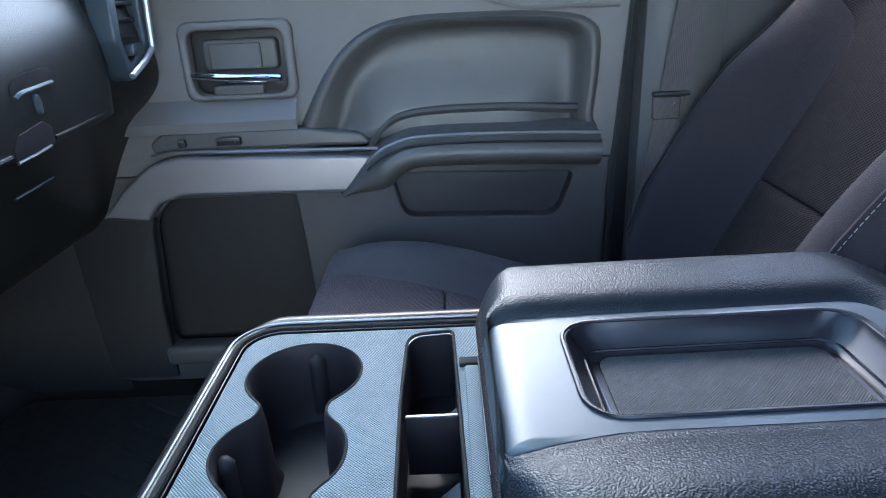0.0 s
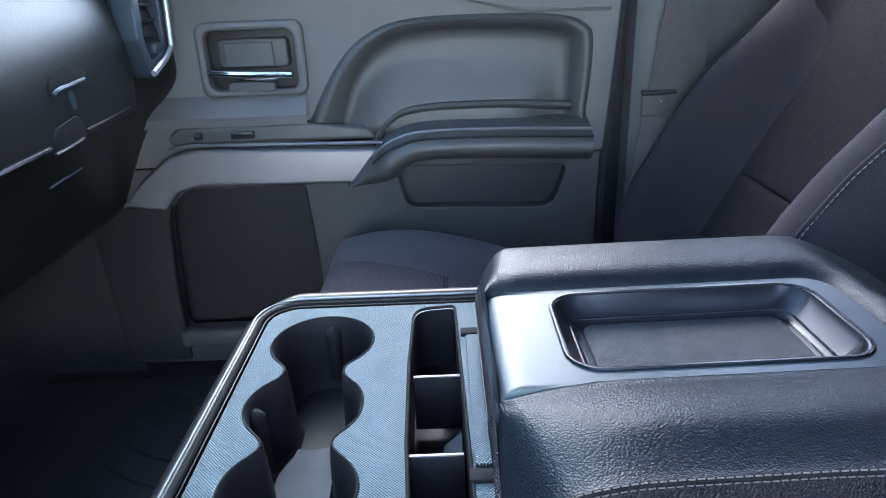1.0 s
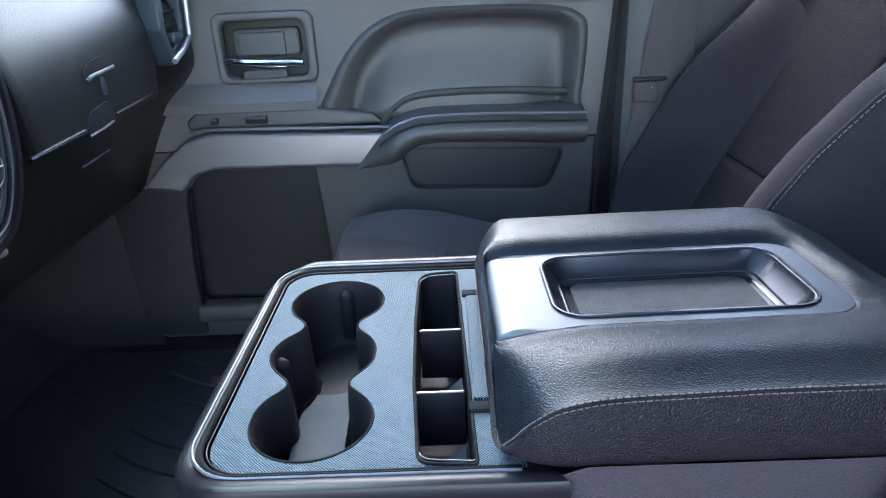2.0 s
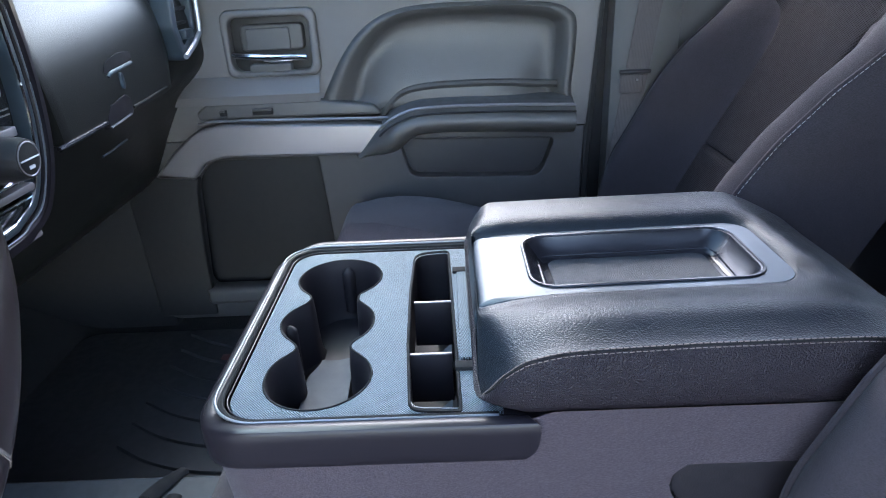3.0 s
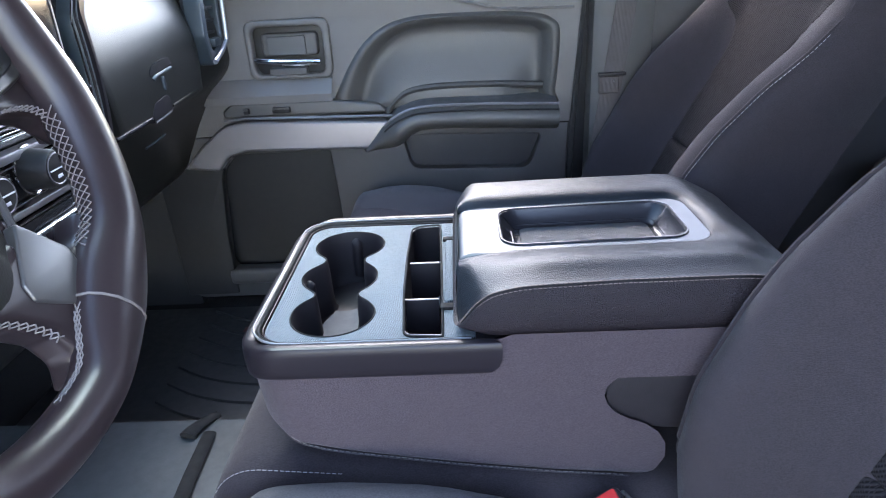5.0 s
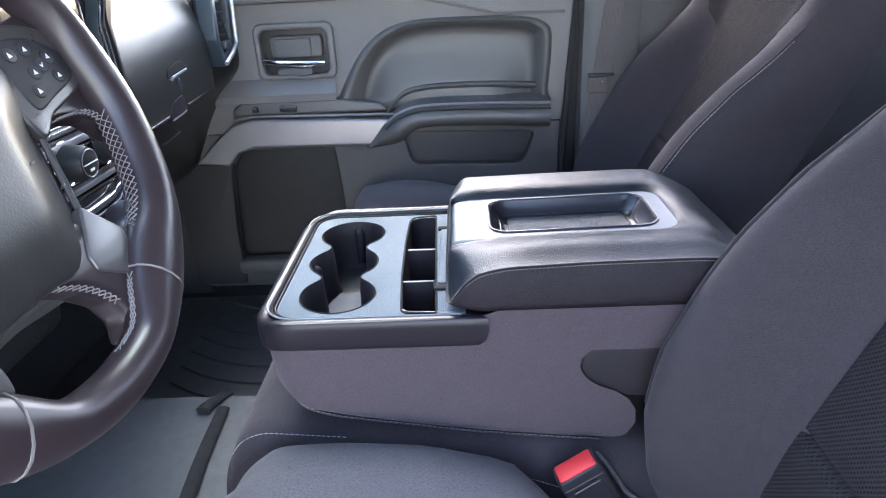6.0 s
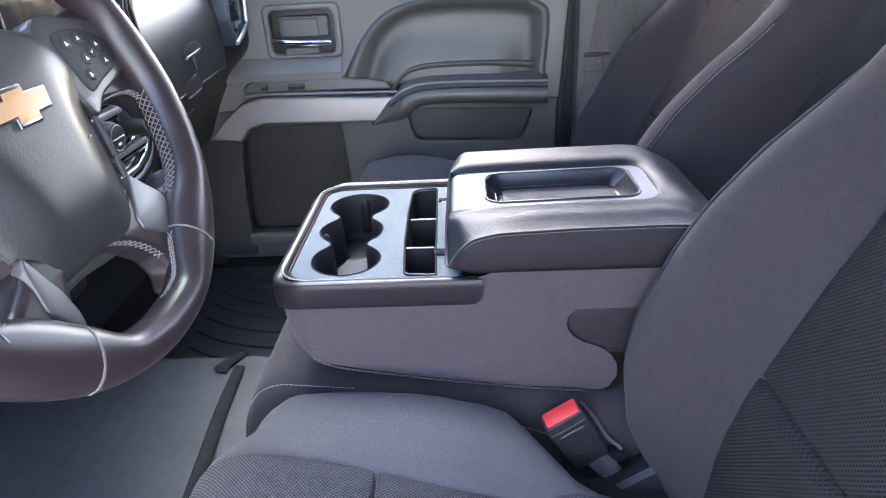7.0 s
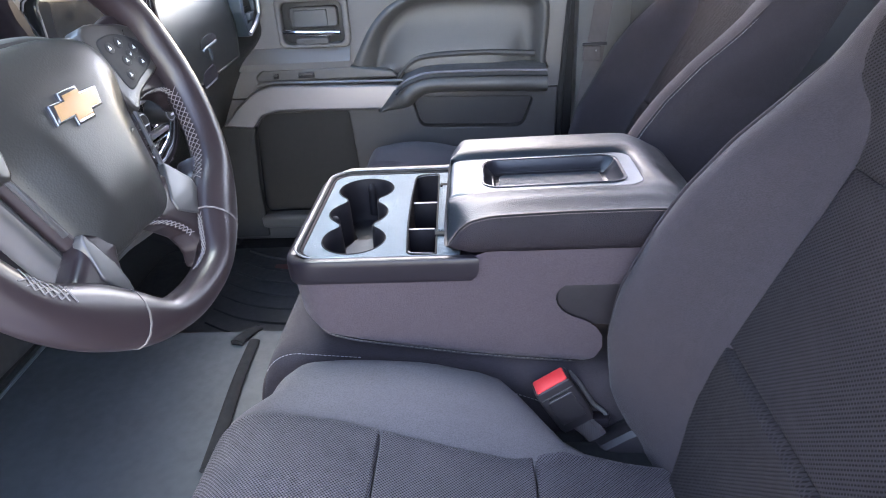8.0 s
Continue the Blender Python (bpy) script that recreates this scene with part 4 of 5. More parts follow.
def cup_outline(r, chan):
    y0, y1 = CUPS[2][1] - r, CUPS[0][1] + r
    ys = [y0 + (y1 - y0) * (0.5 - 0.5 * math.cos(math.pi * i / 72)) for i in range(73)]
    half = []
    for y in ys:
        hw = max(math.sqrt(max(0.0, r * r - (y - c) ** 2)) for _, c in CUPS)
        half.append(max(hw, chan) if CUPS[2][1] < y < CUPS[0][1] else hw)
    half = [h if i in (0, 72) else (half[i - 1] + 2 * h + half[i + 1]) / 4 for i, h in enumerate(half)]
    cx = [table([(CUPS[2][1], CUPS[2][0]), (CUPS[1][1], CUPS[1][0]), (CUPS[0][1], CUPS[0][0])], y) for y in ys]
    right = [Vector((c + h, y)) for c, h, y in zip(cx, half, ys)]
    left = [Vector((c - h, y)) for c, h, y in zip(cx, half, ys)]
    return right + left[::-1][1:-1]


top_out = [p for p in band_ring(-0.026, 0.05)]
comp = roundpoly([(-0.0285, 0.230), (0.0145, 0.226), (0.006, 0.547), (-0.0365, 0.543), (-0.0378, 0.44), (-0.0352, 0.33)], [0.012, 0.004, 0.006, 0.022, 0.12, 0.12])
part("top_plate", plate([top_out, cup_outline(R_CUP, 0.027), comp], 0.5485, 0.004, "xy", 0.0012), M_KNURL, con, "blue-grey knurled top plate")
well = part("cup_well", loft([[(p.x, p.y, z) for p in cup_outline(R_CUP - g, 0.027 - g * 0.6)] for g, z in ((-0.001, 0.5485), (0.0008, 0.5490), (0.0025, 0.546), (0.004, 0.53), (0.006, 0.49), (0.008, 0.474), (0.012, 0.470))], (False, True)), M_WELL, con, "black moulded cup holder well")
part("well_lip", tube([(p.x, p.y, 0.5485) for p in cup_outline(R_CUP, 0.027)], 0.0011, 6, True), M_STRAP, well)
# grey flap that rises towards the near bore, and the ribs on the walls
flap = []
for k in range(19):
    t = k / 18
    y, z = 0.243 + 0.158 * t, 0.499 - 0.012 * t ** 0.7
    cx, hw = -0.1185 - 0.0085 * t, 0.0235 - 0.0075 * ramp(t, 0.75, 1.0)
    ws = [cx + hw * (2 * m / 8 - 1) + 0.004 * ramp(t, 0.7, 1.0) for m in range(9)]
    flap.append([(x, y, z + 0.002 * ((x - cx) / hw) ** 2) for x in ws] + [(x, y, 0.474) for x in reversed(ws)])
part("flap", loft(flap), M_FLAP, well, "smooth grey rubber flap")
for cx, cy, ang in ((CUPS[0][0], CUPS[0][1], 88), (CUPS[1][0], CUPS[1][1], 172)):
    a = radians(ang)
    part("grip_rib", tube([(cx + (R_CUP - 0.006) * math.cos(a), cy + (R_CUP - 0.006) * math.sin(a), z) for z in [0.541 - 0.0612 * (k / 12) ** 1.6 for k in range(13)]], lambda s: 0.0004 + 0.0078 * min(1.0, math.sqrt(s ** 1.6 * 9)), 10, up=(0, 1, 0)), M_WELL, well)

# coin compartment with dividers
bin_ = part("coin_tray", loft([[(p.x, p.y, z) for p in [q.lerp(Vector((-0.0105, 0.385)), g) for q in comp]] for g, z in ((-0.004, 0.5488), (0.0, 0.5496), (0.012, 0.548), (0.03, 0.52), (0.05, 0.485), (0.06, 0.483))], (False, True)), M_WELL, con, "deep black coin tray")
part("tray_lip", tube([(p.x, p.y, 0.5490) for p in comp], 0.0015, 6, True), M_STRAP, bin_, "soft dark lip")
# Thin silver tube drawn as the highlight inside the lip.
part("tray_highlight", tube([(p.x, p.y, 0.5488) for p in [q.lerp(Vector((-0.0105, 0.385)), 0.03) for q in comp]], 0.0005, 6, True), M_BEAD, bin_)
for y in (0.4215, 0.3190):
    dv = part("divider", box(-0.0335, 0.008, y - 0.0022, y + 0.0022, 0.49, 0.545, 0.0008), M_WELL, bin_)
    part("divider_edge", box(-0.0330, 0.0078, y - 0.0014, y + 0.0014, 0.5448, 0.5462, 0.0005), M_SILVER, dv)
for y in (0.462, 0.372, 0.277):
    part("tray_step", loft([[(-0.010, y - 0.03, 0.486), (0.006, y - 0.03, 0.486), (0.006, y + 0.012, 0.486), (-0.010, y + 0.012, 0.486)], [(-0.008, y - 0.026, 0.505), (0.007, y - 0.028, 0.517), (0.007, y + 0.008, 0.517), (-0.008, y + 0.006, 0.505)]]), M_FLAP, bin_)
# hinge strip between tray and lid
part("hinge_strip", box(0.0150, 0.0275, 0.300, 0.480, 0.5482, 0.5535, 0.002), M_KNURL, con)
for y in (0.291, 0.489):
    part("hinge_block", box(0.0105, 0.034, y - 0.006, y + 0.006, 0.5475, 0.5525, 0.0015), M_STRAP, con)
part("plate_rear", box(0.03, 0.11, 0.226, 0.556, 0.535, 0.5455, 0.002), M_WELL, con)

# padded lid: leather swelling round three sides of a satin panel
IN = rrect(0.0335, 0.331, 0.3145, 0.4550, 0.026, 12, 6, 0.009)
OUT = rrect(0.0300, 0.412, 0.2075, 0.5465, 0.034, 12, 6, 0.040)


def lid_level(x):
    return 0.6075 + 0.015 * (x - 0.09)


def panel_edge(p):
    """The near edge of the panel swings outwards at its front end."""
    return Vector((p.x, p.y - 0.014 * (1 - ramp(p.x, 0.02, 0.115)) * (1 - ramp(p.y, 0.315, 0.38))))


IN = [panel_edge(p) for p in IN]
SEAM_Z = [(0.030, 0.556), (0.038, 0.570), (0.045, 0.585), (0.053, 0.5970), (0.062, 0.6055), (0.072, 0.6108), (0.087, 0.6142), (0.105, 0.6165), (0.2, 0.6195), (0.32, 0.6200), (0.36, 0.616), (0.39, 0.606), (0.412, 0.596)]
lid_rings = []
for q, lift, mode in ((0.0, -0.004, 0), (0.02, 0.002, 0), (0.10, 0.55, 1), (0.22, 0.85, 1), (0.42, 1.0, 1), (0.62, 0.92, 1), (0.80, 0.80, 1), (0.92, 0.60, 1), (1.0, 0.35, 1)):
    ring = []
    for a, b in zip(IN, OUT):
        p = a.lerp(b, q)
        width = (b - a).length
        h = min(0.0215 - 0.002 * ramp(p.x, 0.15, 0.33), 0.34 * width)
        front = ramp(p.x, 0.026, 0.058)
        near = 1 - ramp(b.y, 0.243, 0.31)
        steep = max(ramp(b.y, 0.34, 0.46), ramp(b.x, 0.33, 0.40) * 0.6) * (1 if mode else 0)
        up = lift
        up += steep * (table([(0.10, 0.42), (0.20, 0.60), (0.30, 0.665), (0.42, 0.68), (0.62, 0.67), (0.80, 0.61), (0.92, 0.40), (1.0, 0.06)], q) - up)
        if mode:
            up += near * (table([(0.10, 0.20), (0.22, 0.42), (0.42, 0.70), (0.62, 0.84), (0.80, 0.78), (1.0, 0.45)], q) * (0.5 + 0.5 * ramp(p.x, 0.03, 0.15)) - up)
        z = lid_level(p.x) + (up if mode == 0 else h * up)
        z -= 0.016 * (1 - front) * ramp(q, 0.0, 0.6) + 0.008 * (1 - front) ** 2
        z -= 0.030 * ramp(p.x, 0.325, 0.418)
        w_ = near * ramp(q, 0.15 + 0.4 * ramp(p.x, 0.05, 0.12), 1.0)
        z += w_ * (table(SEAM_Z, p.x) - z)
        ring.append((p.x, p.y, z))
    lid_rings.append(ring)
mid = Vector((0.21, 0.377))
for grow, f in ((0.0035, 0.18), (0.0062, 0.45), (0.0045, 0.80), (-0.003, 1.0), (-0.02, 1.02)):
    ring = []
    for top, b in zip(lid_rings[8], OUT):
        d = (b - mid)
        p = b + Vector((math.copysign(min(1, abs(d.x) / 0.18) ** 4, d.x), math.copysign(min(1, abs(d.y) / 0.172) ** 4, d.y))) * grow
        ring.append((p.x + 0.005 * f * (1 - ramp(b.x, 0.03, 0.11)), p.y, top[2] + (0.559 - top[2]) * f))
    lid_rings.append(ring)

def finer(rows_, n=4):
    """The same rings with a smooth run of extra ones between them."""
    cols = [spline([Vector(r[i]) for r in rows_], False, n) for i in range(len(rows_[0]))]
    return [[c[k] for c in cols] for k in range(len(cols[0]))]


lid = part("armrest_lid", loft(finer(lid_rings[:9]), (False, False)), M_LEATHER, con, "padded black grained leather armrest lid", sharp=60)
part("lid_side", loft(finer(lid_rings[8:13]), (False, True)), M_LEATHER_SIDE, lid, "charcoal leather side band below the seam", sharp=60)
seam = sorted([Vector(p) for p, b in zip(lid_rings[8], OUT) if b.y < 0.2385 and b.x < 0.372], key=lambda p: p.x)
seam = spline(seam[1:], False, 5)
rows_s = ([], [])
for k, p in enumerate(seam):
    d = (seam[min(k + 1, len(seam) - 1)] - seam[max(k - 1, 0)]).normalized()
    out_ = Vector((-0.0012 * (1 - ramp(p.x, 0.04, 0.07)), -0.0014, 0.0))
    for row, sgn in zip(rows_s, (1, -1)):
        row.append(p + out_ + Vector((-d.z, 0, d.x)) * 0.0021 * sgn)
for row in rows_s:
    part("lid_stitching", stitches(row, 0.0036, 0.0014, 0.00046), M_TAN, lid, "tan-grey stitching")
part("lid_seam", tube(seam, 0.0013, 6), M_STRAP, lid)
tray_hole = rrect(0.087, 0.308, 0.327, 0.443, 0.024, 12, 6)
NOSE = spline([(0.0600, 0.60855), (0.0500, 0.6083), (0.0420, 0.6066), (0.0350, 0.6020), (0.0308, 0.5930), (0.0288, 0.5790), (0.0285, 0.5620)], False, 6)
NOSE_S = [0.0]
for a, b in zip(NOSE, NOSE[1:]):
    NOSE_S.append(NOSE_S[-1] + (b - a).length)


def panel_point(p, drop=0.0):
    """Lays a point of the unrolled panel on its flat top or its rounded front."""
    d = 0.06 - p.x
    if d <= 0:
        return (p.x, p.y, lid_level(p.x) + 0.0015 - drop)
    return (table(list(zip(NOSE_S, [q.x for q in NOSE])), d) + drop, p.y, table(list(zip(NOSE_S, [q.y for q in NOSE])), d) - drop)


rim = [panel_edge(p) for p in rrect(0.06 - NOSE_S[-1], 0.3315, 0.3138, 0.4555, 0.026, 12, 6, 0.006)]
pan = part("lid_panel", loft([[panel_point(p, 0.004) for p in rim]] + [[panel_point(a.lerp(b, q)) for a, b in zip(rim, tray_hole)] for q in lin(0, 1, 26)], (False, False)), M_SATIN, lid, "satin blue-grey panel with a rounded front set into the lid", sharp=70)
part("nose_line", tube([(0.0268, 0.33, 0.566), (0.0265, 0.40, 0.566), (0.0268, 0.47, 0.566)], 0.0012, 6), M_SATIN, lid)
tray_rings = []
for g, z in ((-0.002, 0.0015), (-0.001, 0.0028), (0.0015, 0.002), (0.0035, -0.004), (0.0115, -0.0165), (0.0130, -0.0182), (0.0138, -0.0195), (0.016, -0.0205)):
    tray_rings.append([(p.x, p.y, lid_level(p.x) + z) for p in rrect(0.087 + g * (1.4 if z < 0 else 1), 0.308 - g * 1.4, 0.327 + g, 0.443 - g, max(0.010, 0.024 - g * 0.6), 12, 6)])
tr = part("lid_tray", loft(tray_rings, (False, True)), M_TRAY, lid, "shallow dark plastic tray")
fl = rrect(0.087 + 0.027, 0.308 - 0.027, 0.327 + 0.0170, 0.443 - 0.0170, 0.011, 12, 6)
bm = plate([fl], 0.0, 0.003, "xy", 0.001)
for v in bm.verts:
    v.co.z += lid_level(v.co.x) - 0.0186
part("tray_mat", bm, material("dimpled_tray_rubber", (0.040, 0.046, 0.060), 0.5, grain="knurl", scale=2900, bump=0.9, depth=0.0005), tr, "dimpled grey tray mat")
part("tray_rim", tube([(p.x, p.y, lid_level(p.x) + 0.0022) for p in rrect(0.0860, 0.3090, 0.3260, 0.4440, 0.025, 12, 6)], 0.0016, 6, True), M_TRAY, tr)
part("tray_line", tube([(p.x, p.y, lid_level(p.x) - 0.0165) for p in rrect(0.1030, 0.292, 0.3385, 0.4315, 0.014, 12, 6)], 0.0013, 6, True), M_TRAY, tr)

# ---- seats ----
BACK_FACE = [(0.18, 0.305), (0.26, 0.325), (0.322, 0.342), (0.412, 0.362), (0.494, 0.384), (0.635, 0.434), (0.736, 0.474), (0.80, 0.495), (0.95, 0.55), (1.06, 0.60)]
BACK_BOLSTER = [(0.18, -0.035), (0.245, 0.0), (0.303, 0.05), (0.348, 0.082), (0.40, 0.100), (0.44, 0.114), (0.52, 0.124), (0.60, 0.118), (0.66, 0.106), (0.724, 0.080), (0.774, 0.045), (0.82, 0.018), (0.90, 0.010), (1.06, 0.006)]


CUSHION_TOP = [(-0.32, 0.42), (-0.19, 0.418), (-0.114, 0.402), (-0.063, 0.386), (0.034, 0.353), (0.148, 0.319), (0.25, 0.296), (0.42, 0.265)]
CUSHION_BOLSTER = [(-0.27, -0.004), (-0.2, 0.0), (-0.09, 0.029), (0.0, 0.052), (0.09, 0.056), (0.146, 0.040), (0.2, 0.018), (0.28, 0.0)]


def seat_back_x(z, w, dx, lean):
    """Front of a backrest at height z and w metres off its middle line."""
    a = abs(w)
    if lean and w > 0:
        lean -= 0.09 * ramp(w, 0.12, 0.22) * ramp(z, 0.56, 0.72)
    bump = ramp(a, 0.118, 0.205)
    return table(BACK_FACE, z) - table(BACK_BOLSTER, z) * bump + dx + lean * (z - 0.5)


PANEL_HALF = [(0.23, 0.108), (0.295, 0.113), (0.335, 0.124), (0.37, 0.1315), (0.41, 0.1355), (0.45, 0.1335), (0.495, 0.128), (0.55, 0.124), (0.60, 0.120), (0.68, 0.112), (0.74, 0.114), (0.765, 0.123), (0.79, 0.142), (0.82, 0.180), (0.86, 0.195), (0.93, 0.195)]


def seat(name, cy, dx, lean, inner, label, fwd=0.0, lift=0.0, wide=1.0, seams=(0.495, 0.73), nose=(0.21, 0.045, 0.11), bolster=CUSHION_BOLSTER):
    """A front seat; inner is +1 or -1 for the side that faces the cab's middle."""
    s = thing(name, (0.05 + dx, cy, FLOOR), label, "seat", "front seats")

    def across(w):
        """The outer side is the wider one."""
        return cy + w * (1.0 if w * inner > 0 else wide)
    # backrest shell
    rings = []
    for z in lin(0.19, 1.0, 40):
        hw = 0.262 - 0.05 * ramp(z, 0.80, 1.02)
        ring = []
        ws = [hw * math.sin(radians(a)) for a in lin(-90, 90, 41)]
        for w in ws:
            edge_ = max(0.0, (abs(w) - (hw - 0.05)) / 0.05)
            x = seat_back_x(z, w, dx, lean) + 0.075 * (1 - math.sqrt(max(0.0, 1 - edge_ * edge_)))
            ring.append((x + 0.012 * (1 - ramp(abs(w), 0.095, 0.115)), across(w), z))
        back = table(BACK_FACE, z) + dx + lean * (z - 0.5) + 0.13
        ring += [(back - 0.03 * (abs(w) / hw) ** 4, across(w), z + 0.0) for w in lin(hw * 0.98, -hw * 0.98, 15)]
        rings.append(ring)
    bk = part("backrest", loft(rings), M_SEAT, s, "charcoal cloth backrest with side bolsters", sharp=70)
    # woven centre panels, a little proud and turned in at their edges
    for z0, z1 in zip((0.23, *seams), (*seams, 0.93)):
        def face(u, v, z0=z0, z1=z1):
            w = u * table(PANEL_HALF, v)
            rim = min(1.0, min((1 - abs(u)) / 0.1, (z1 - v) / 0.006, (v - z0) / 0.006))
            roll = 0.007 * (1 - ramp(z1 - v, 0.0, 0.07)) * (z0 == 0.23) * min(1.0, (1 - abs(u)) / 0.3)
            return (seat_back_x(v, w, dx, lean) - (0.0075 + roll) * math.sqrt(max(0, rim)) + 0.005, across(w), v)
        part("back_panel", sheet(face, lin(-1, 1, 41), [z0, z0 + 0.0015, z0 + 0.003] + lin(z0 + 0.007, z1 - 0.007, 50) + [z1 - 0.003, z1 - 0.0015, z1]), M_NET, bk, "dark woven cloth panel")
    for side in (-1, 1):
        ln = [(seat_back_x(z, side * 0.238, dx, lean) + 0.0085, across(side * (0.238 - 0.012 * ramp(z, 0.75, 0.85))), z) for z in lin(0.42, 0.835, 40)]
        part("back_stitching", stitches([Vector(p) + Vector((0.002, side * 0.0035, 0)) for p in ln], 0.005, 0.0025, 0.0005), M_THREAD, bk, "pale side stitching")
        part("back_piping", tube(ln, 0.003, 6), M_SEAT, bk)
    dx += fwd
    # cushion
    def half(x):
        return 0.246 - 0.098 * ramp(x, 0.09, 0.22)

    def nose_drop(x, a):
        t = min(1.0, max(0.0, (-nose[0] + nose[1] * ramp(a, 0.10, 0.18) - x) / nose[2]))
        return 0.20 * (1 - math.sqrt(max(0.0, 1 - t * t)))

    def top(x, w):
        a, x = abs(w), x - dx
        z = table(CUSHION_TOP, x) + lift + table(bolster, x) * ramp(a, 0.095, 0.165)
        soft_r = 0.06 - 0.03 * ramp(x, 0.14, 0.22)
        e_ = max(0.0, (a - half(x) + soft_r) / soft_r)
        return max(0.215, z - (0.04 + soft_r) * (1 - math.sqrt(max(0.0, 1 - min(1, e_) ** 2))) - nose_drop(x, a))
    rings = []
    for x in lin(-0.318, -0.15, 18) + lin(-0.13, 0.42, 20):
        ws = [half(x) * math.sin(radians(a)) for a in lin(-90, 90, 41)]
        ring = [(x + dx, across(w), top(x + dx, w) - 0.016 * (1 - ramp(abs(w), 0.075, 0.10))) for w in ws]
        rings.append(ring + [(x + dx, across(w), 0.205) for w in lin(half(x) - 0.008, 0.008 - half(x), 9)])
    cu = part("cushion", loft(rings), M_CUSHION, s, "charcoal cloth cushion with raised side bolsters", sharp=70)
    for x0, x1 in ((-0.312, -0.060), (-0.060, 0.145), (0.145, 0.35)):
        def pad(u, v, x0=x0, x1=x1):
            w = v * (0.104 + 0.028 * ramp(u, 0.10, 0.20))
            rim = max(0.0, min(1.0, min((1 - abs(v)) / 0.1, (u - x0) / 0.0035, (x1 - u) / 0.0035)))
            return (u + dx, across(w), top(u + dx, w) + 0.013 * math.sqrt(rim) - 0.0105)
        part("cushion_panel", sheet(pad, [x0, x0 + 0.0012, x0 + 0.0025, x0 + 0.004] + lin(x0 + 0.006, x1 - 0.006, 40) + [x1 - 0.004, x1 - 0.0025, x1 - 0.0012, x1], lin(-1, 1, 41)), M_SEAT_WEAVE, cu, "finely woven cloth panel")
    part("seat_base", box(-0.18 + dx, 0.36 + dx, cy - 0.21, cy + 0.21, FLOOR + 0.005, 0.26, 0.02), M_DARK, s)
    part("side_shield", box(0.30 + dx, 0.42 + dx, cy + inner * 0.205 - 0.03, cy + inner * 0.205 + 0.03, 0.18, 0.26, 0.014, 3), M_DARK, s, "dark plastic side shield")
    return s


seat("driver_seat", -0.055, 0.0, 0.0, 1, "charcoal cloth driver seat with woven centre panels", wide=1.38)
seat("passenger_seat", 0.835, 0.066, 0.12, -1, "charcoal cloth passenger seat with pale side stitching", -0.011, 0.019, seams=(0.56,), nose=(0.235, 0.0, 0.055), bolster=[(-0.26, 0.003), (-0.214, 0.010), (-0.147, 0.028), (-0.075, 0.040), (0.0, 0.046), (0.09, 0.044), (0.146, 0.034), (0.2, 0.014), (0.28, 0.0)])

# centre seat cushion under the console
mid_seat = thing("centre_seat_cushion", (0.05, 0.39, FLOOR), "charcoal cloth centre seat cushion under the console", "seat")


def centre_top(x, w, hw=0.208):
    """Height of the centre cushion, rounded at its nose and sides."""
    nose = max(0.0, (-0.203 - x) / 0.066)
    drop = 0.07 * (1 - math.sqrt(max(0.0, 1 - min(1, nose) ** 2)))
    e_ = max(0.0, (abs(w) - (hw - 0.04)) / 0.04)
    return 0.406 - 0.10 * (x + 0.24) - drop - 0.045 * (1 - math.sqrt(max(0.0, 1 - min(1, e_) ** 2)))


rings = []
for x in [-0.275 + 0.075 * (1 - math.cos(radians(a))) for a in lin(0, 90, 10)] + lin(-0.19, 0.36, 12):
    hw = 0.208
    ring = [(x, 0.39 + w, centre_top(x, w)) for w in [hw * math.sin(radians(a)) for a in lin(-90, 90, 25)]]
    rings.append(ring + [(x + 0.02, 0.39 + w, 0.24) for w in lin(hw * 0.97, -hw * 0.97, 7)])
mc = part("cushion", loft(rings), M_SEAT, mid_seat, sharp=70)
st = [Vector((x, 0.1995, centre_top(x, -0.1905) + 0.0006)) for x in lin(-0.262, -0.11, 40)]
part("cushion_stitching", stitches(st, 0.0045, 0.0022, 0.0005), M_THREAD, mc, "pale stitching")
st = spline([(0.095, 0.1815, 0.336), (0.13, 0.1815, 0.3235), (0.165, 0.1815, 0.309)], False, 6)
part("rear_stitching", stitches(st, 0.0045, 0.0022, 0.0005), M_THREAD, mc, "pale stitching")
part("seat_base", box(-0.17, 0.34, 0.24, 0.55, HUMP + 0.003, 0.25, 0.005), M_DARK, mid_seat)

# seat belt buckle between the cushions
bk = thing("seat_belt_buckle", (0.24, 0.165, 0.24), "black seat belt buckle with a red release button", "buckle")
BM_ = Matrix.Translation((0.1755, 0.152, 0.3725)) @ Euler((radians(4), radians(-28), radians(10))).to_matrix().to_4x4()
part("buckle_body", moved(loft([[(p.x, p.y, z) for p in rrect(-0.0285 * s, 0.0285 * s, -0.0155 * s, 0.0155 * s, 0.005, 4, 4)] for s, z in ((0.9, -0.100), (0.97, -0.094), (1.0, -0.06), (1.02, -0.02), (1.0, -0.004), (0.97, -0.0008), (0.90, 0.0))]), BM_), M_COVER, bk, "black plastic housing")
part("release_button", moved(loft([[(p.x, p.y, z) for p in rrect(-0.0248 * s, 0.0248 * s, -0.0122 * s, 0.0122 * s, 0.003, 4, 4)] for s, z in ((0.98, -0.006), (1.0, -0.004), (1.0, 0.0008), (0.97, 0.0022), (0.9, 0.0027))]), BM_), M_RED, bk, "red release button")
part("housing_face", moved(loft([[(p.x, -0.0148 - d, p.y) for p in rrect(-0.021 + d, 0.021 - d, -0.082 + d, -0.022 - d, 0.004, 4, 4)] for d in (0.0, 0.0014, 0.002)]), BM_), M_COVER, bk, "raised face of the housing")
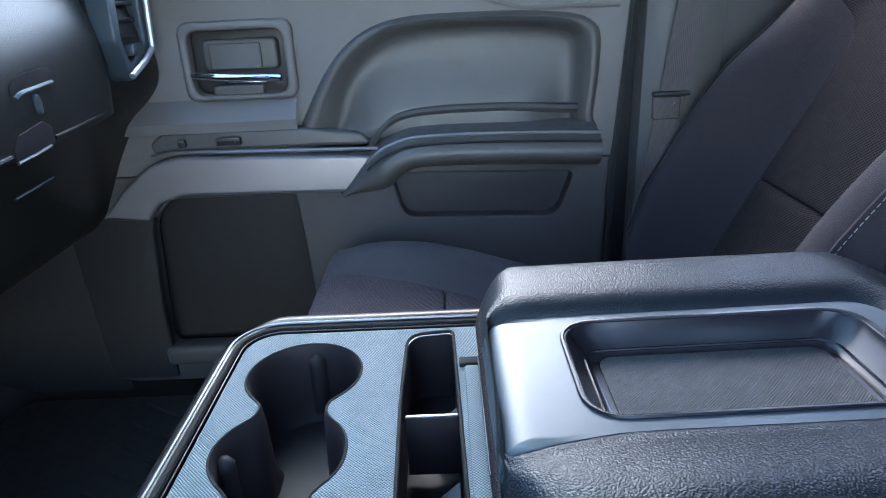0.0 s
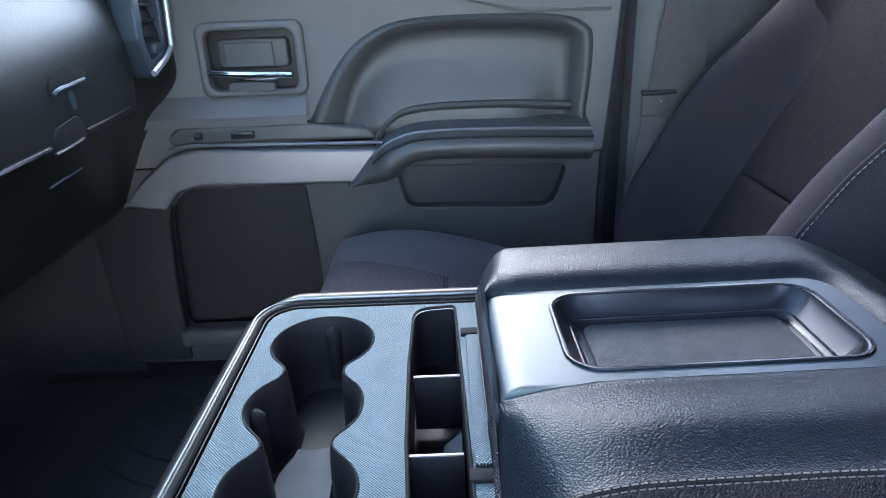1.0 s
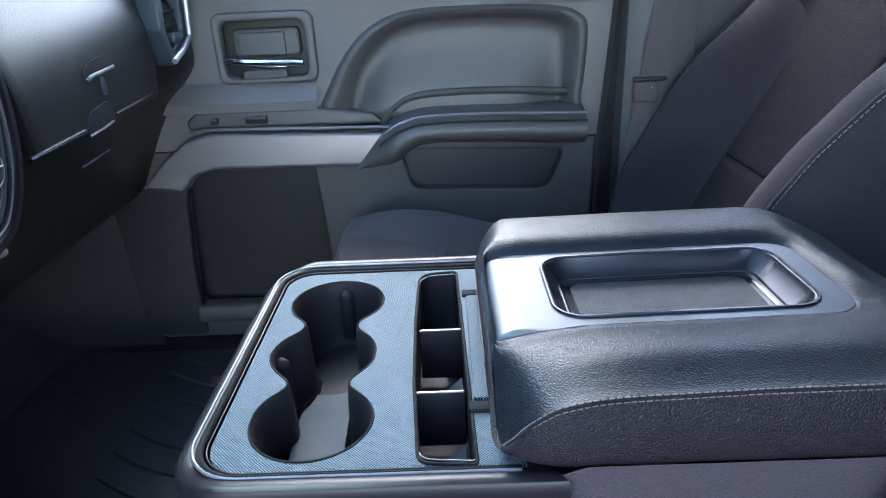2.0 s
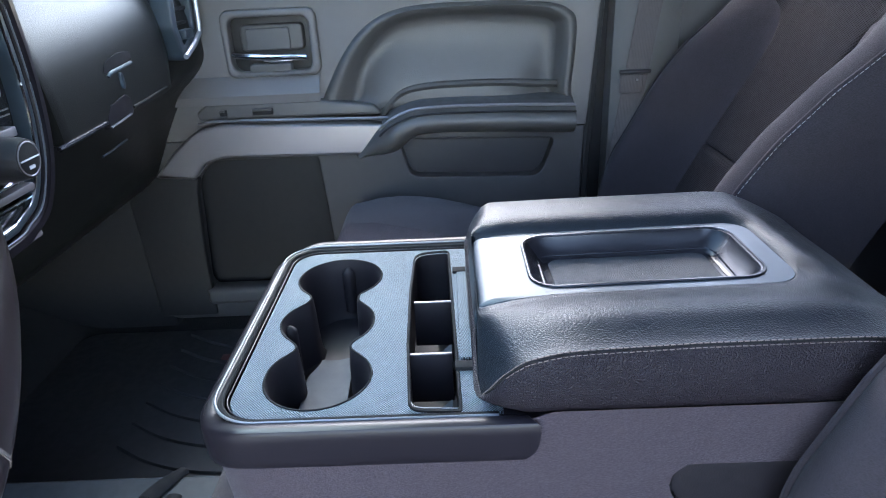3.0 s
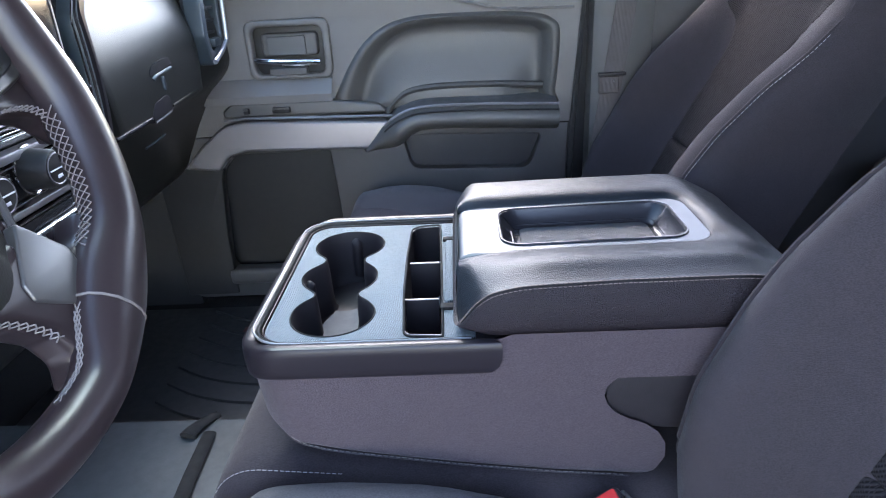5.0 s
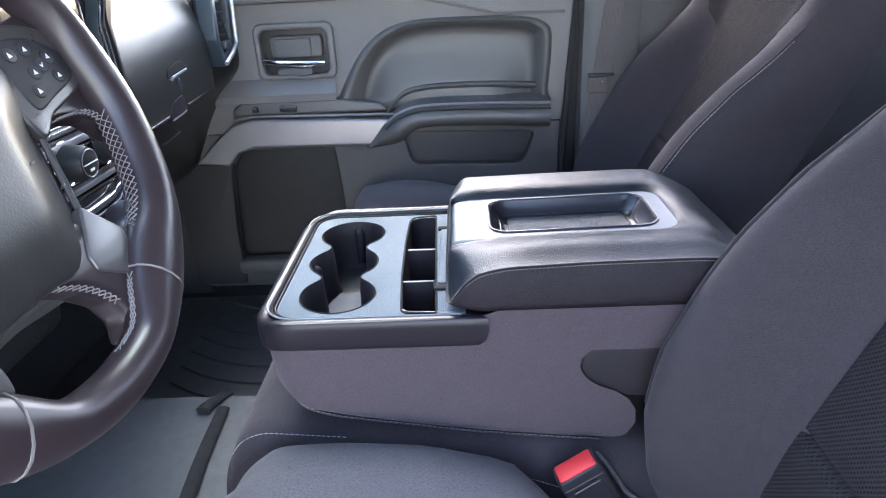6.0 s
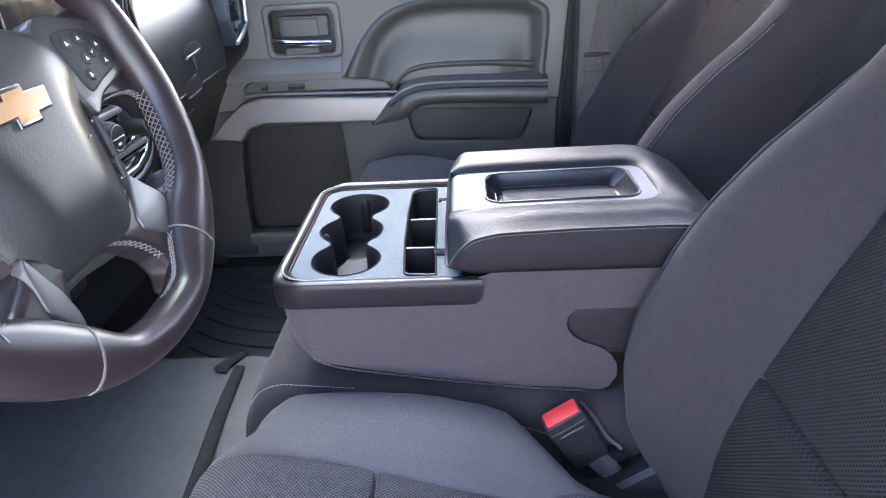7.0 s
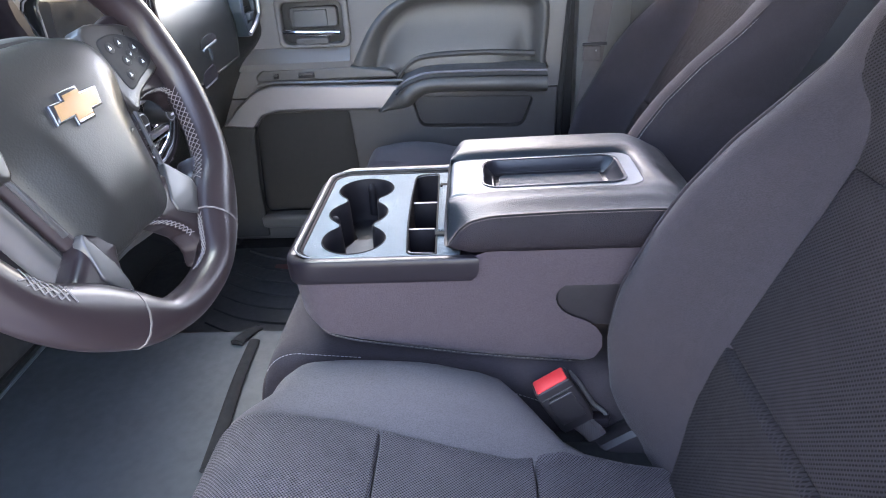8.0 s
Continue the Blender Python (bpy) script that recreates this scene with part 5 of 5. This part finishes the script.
part("housing_slot", moved(box(-0.015, 0.015, -0.0175, -0.015, -0.0185, -0.0165, 0.0006), BM_), M_STRAP, bk)
part("housing_seam", moved(tube([(p.x, p.y, -0.014) for p in rrect(-0.029, 0.029, -0.016, 0.016, 0.005, 4, 4)], 0.0007, 5, True), BM_), M_COVER, bk)
part("stalk", tube([BM_ @ Vector((0, 0, -0.095)), Vector((0.245, 0.165, 0.262)), Vector((0.27, 0.165, 0.225))], 0.017, 8, flat=0.5, up=(0, 1, 0)), M_BELT, bk, "webbing stalk")
part("warning_cable", tube(spline([(0.206, 0.174, 0.372), (0.220, 0.176, 0.352), (0.232, 0.177, 0.332), (0.247, 0.177, 0.306), (0.265, 0.176, 0.288), (0.268, 0.173, 0.270)], False, 6), 0.0034, 7), M_PILLAR, bk)
part("cable_plug", box(0.245, 0.272, 0.165, 0.185, 0.268, 0.286, 0.003), M_SKIRT, bk)
sh = thing("buckle_bracket_cover", (0.30, 0.165, 0.2), "black plastic cover over the buckle bracket", "cover")
part("cover_shell", loft([[(x, 0.116, 0.16), (x, 0.120, zt - 0.02), (x, 0.124, zt - 0.006), (x, 0.133, zt), (x, 0.150, zt - 0.004), (x, 0.190, zt - 0.03), (x, 0.205, zt - 0.05), (x, 0.205, 0.16)] for x, zt in ((0.226, 0.232), (0.236, 0.250), (0.262, 0.268), (0.29, 0.288), (0.314, 0.302), (0.324, 0.296), (0.326, 0.28))]), M_COVER, sh)

# passenger belt on the door pillar
belt = thing("seat_belt", (0.40, 1.10, 0.4), "grey seat belt webbing hanging on the door pillar", "seat belt")
part("webbing", loft([[(x - 0.022, y, z), (x + 0.022, y - 0.004, z), (x + 0.022, y - 0.0025, z + 0.001), (x - 0.022, y + 0.0015, z + 0.001)] for x, y, z in ((0.345, 1.06, 0.33), (0.36, 1.085, 0.5), (0.385, 1.095, 0.66), (0.41, 1.098, 0.85), (0.44, 1.10, 1.2))]), M_BELT, belt)
part("tongue_plate", box(0.352, 0.398, 1.082, 1.092, 0.630, 0.668, 0.004, 3), M_BELT, belt, "grey belt tongue")
# Slim dark box stands in for the shadow gap where the webbing folds.
part("tongue_shadow", box(0.350, 0.412, 1.080, 1.092, 0.668, 0.676, 0.003, 3), M_COVER, belt, "dark bar for the shadow gap above the tongue")
part("stop_button", box(0.383, 0.387, 1.079, 1.084, 0.655, 0.659, 0.0012), M_SILVER, belt)

# ---- floor covers and loose things ----
rows_x = lin(-0.828, -0.10, 40)
cover = thing("tunnel_cover", (-0.45, 0.25, HUMP), "blue-grey vinyl cover on the centre tunnel", "floor cover")
part("cover_sheet", sheet(lambda x, y: (x, y, HUMP + 0.004 - 0.012 * ramp(y, 0.50, 0.515) + 0.0015 * noise.noise((x * 7, y * 7, 0))), rows_x, lin(-0.05, 0.515, 40)), M_VINYL, cover)
part("edge_strip", tube([(-0.822, 0.05, HUMP + 0.007), (-0.822, 0.30, HUMP + 0.008), (-0.832, 0.46, HUMP + 0.008), (-0.84, 0.51, HUMP + 0.006)], 0.004, 6), M_SATIN, cover, "pale edge strip")
part("front_lip", box(-0.93, -0.845, -0.04, 0.52, HUMP + 0.002, HUMP + 0.05, 0.015, 3), M_STRAP, cover, "raised black rubber lip")
# Dark line on the tunnel cover, built as a raised strip with a hooked end.
strap = thing("dark_strip", (-0.38, 0.30, HUMP), "raised black strip with a hooked end on the tunnel cover", "strap")
part("strip_bar", tube(spline([(-0.358, 0.118, HUMP + 0.008), (-0.368, 0.22, HUMP + 0.009), (-0.380, 0.34, HUMP + 0.009), (-0.386, 0.460, HUMP + 0.009)], False, 6), lambda s: 0.0135 - 0.002 * s, 12, flat=0.5), M_STRAP, strap)
part("strip_hook", tube(spline([(-0.392, 0.515, HUMP + 0.004), (-0.405, 0.49, HUMP + 0.009), (-0.417, 0.468, HUMP + 0.009), (-0.421, 0.455, HUMP + 0.008)], False, 5), lambda s: 0.009 + 0.006 * s, 10, flat=0.55), M_STRAP, strap)
mat_ = thing("floor_mat", (-0.5, 0.85, FLOOR), "black ribbed rubber floor mat in the passenger footwell", "floor mat")
part("mat_base", plate([roundpoly([(-0.86, 0.575), (-0.17, 0.575), (-0.17, 1.09), (-0.86, 1.09)], 0.05)], FLOOR + 0.012, 0.011, "xy", 0.003), M_RUBBER, mat_)
for k in range(7):
    y = 0.62 + 0.062 * k
    part("mat_rib", tube(spline([(-0.26 - 0.012 * k, y, FLOOR + 0.013), (-0.42, y + 0.004, FLOOR + 0.013), (-0.52, y + 0.03, FLOOR + 0.013), (-0.60, y + 0.075, FLOOR + 0.013)], False, 6), 0.005, 6), M_RUBBER, mat_)
part("mat_tag", box(-0.50, -0.44, 0.952, 0.978, FLOOR + 0.012, FLOOR + 0.016, 0.001), material("red_brown_tag", (0.12, 0.04, 0.035), 0.6), mat_, "small red-brown tag")

# rear bench in the gap between the front seats
rear = thing("rear_bench", (1.2, 0.39, FLOOR), "charcoal rear bench seat behind the front seats", "bench seat")
part("bench_cushion", box(0.98, 1.5, -0.3, 1.1, 0.28, 0.47, 0.05, 4), M_SEAT, rear)
part("bench_back", box(1.45, 1.62, -0.3, 1.1, 0.40, 1.02, 0.05, 4), M_SEAT, rear)
part("bench_base", box(1.02, 1.45, -0.25, 1.05, FLOOR + 0.003, 0.29, 0.01), M_DARK, rear)
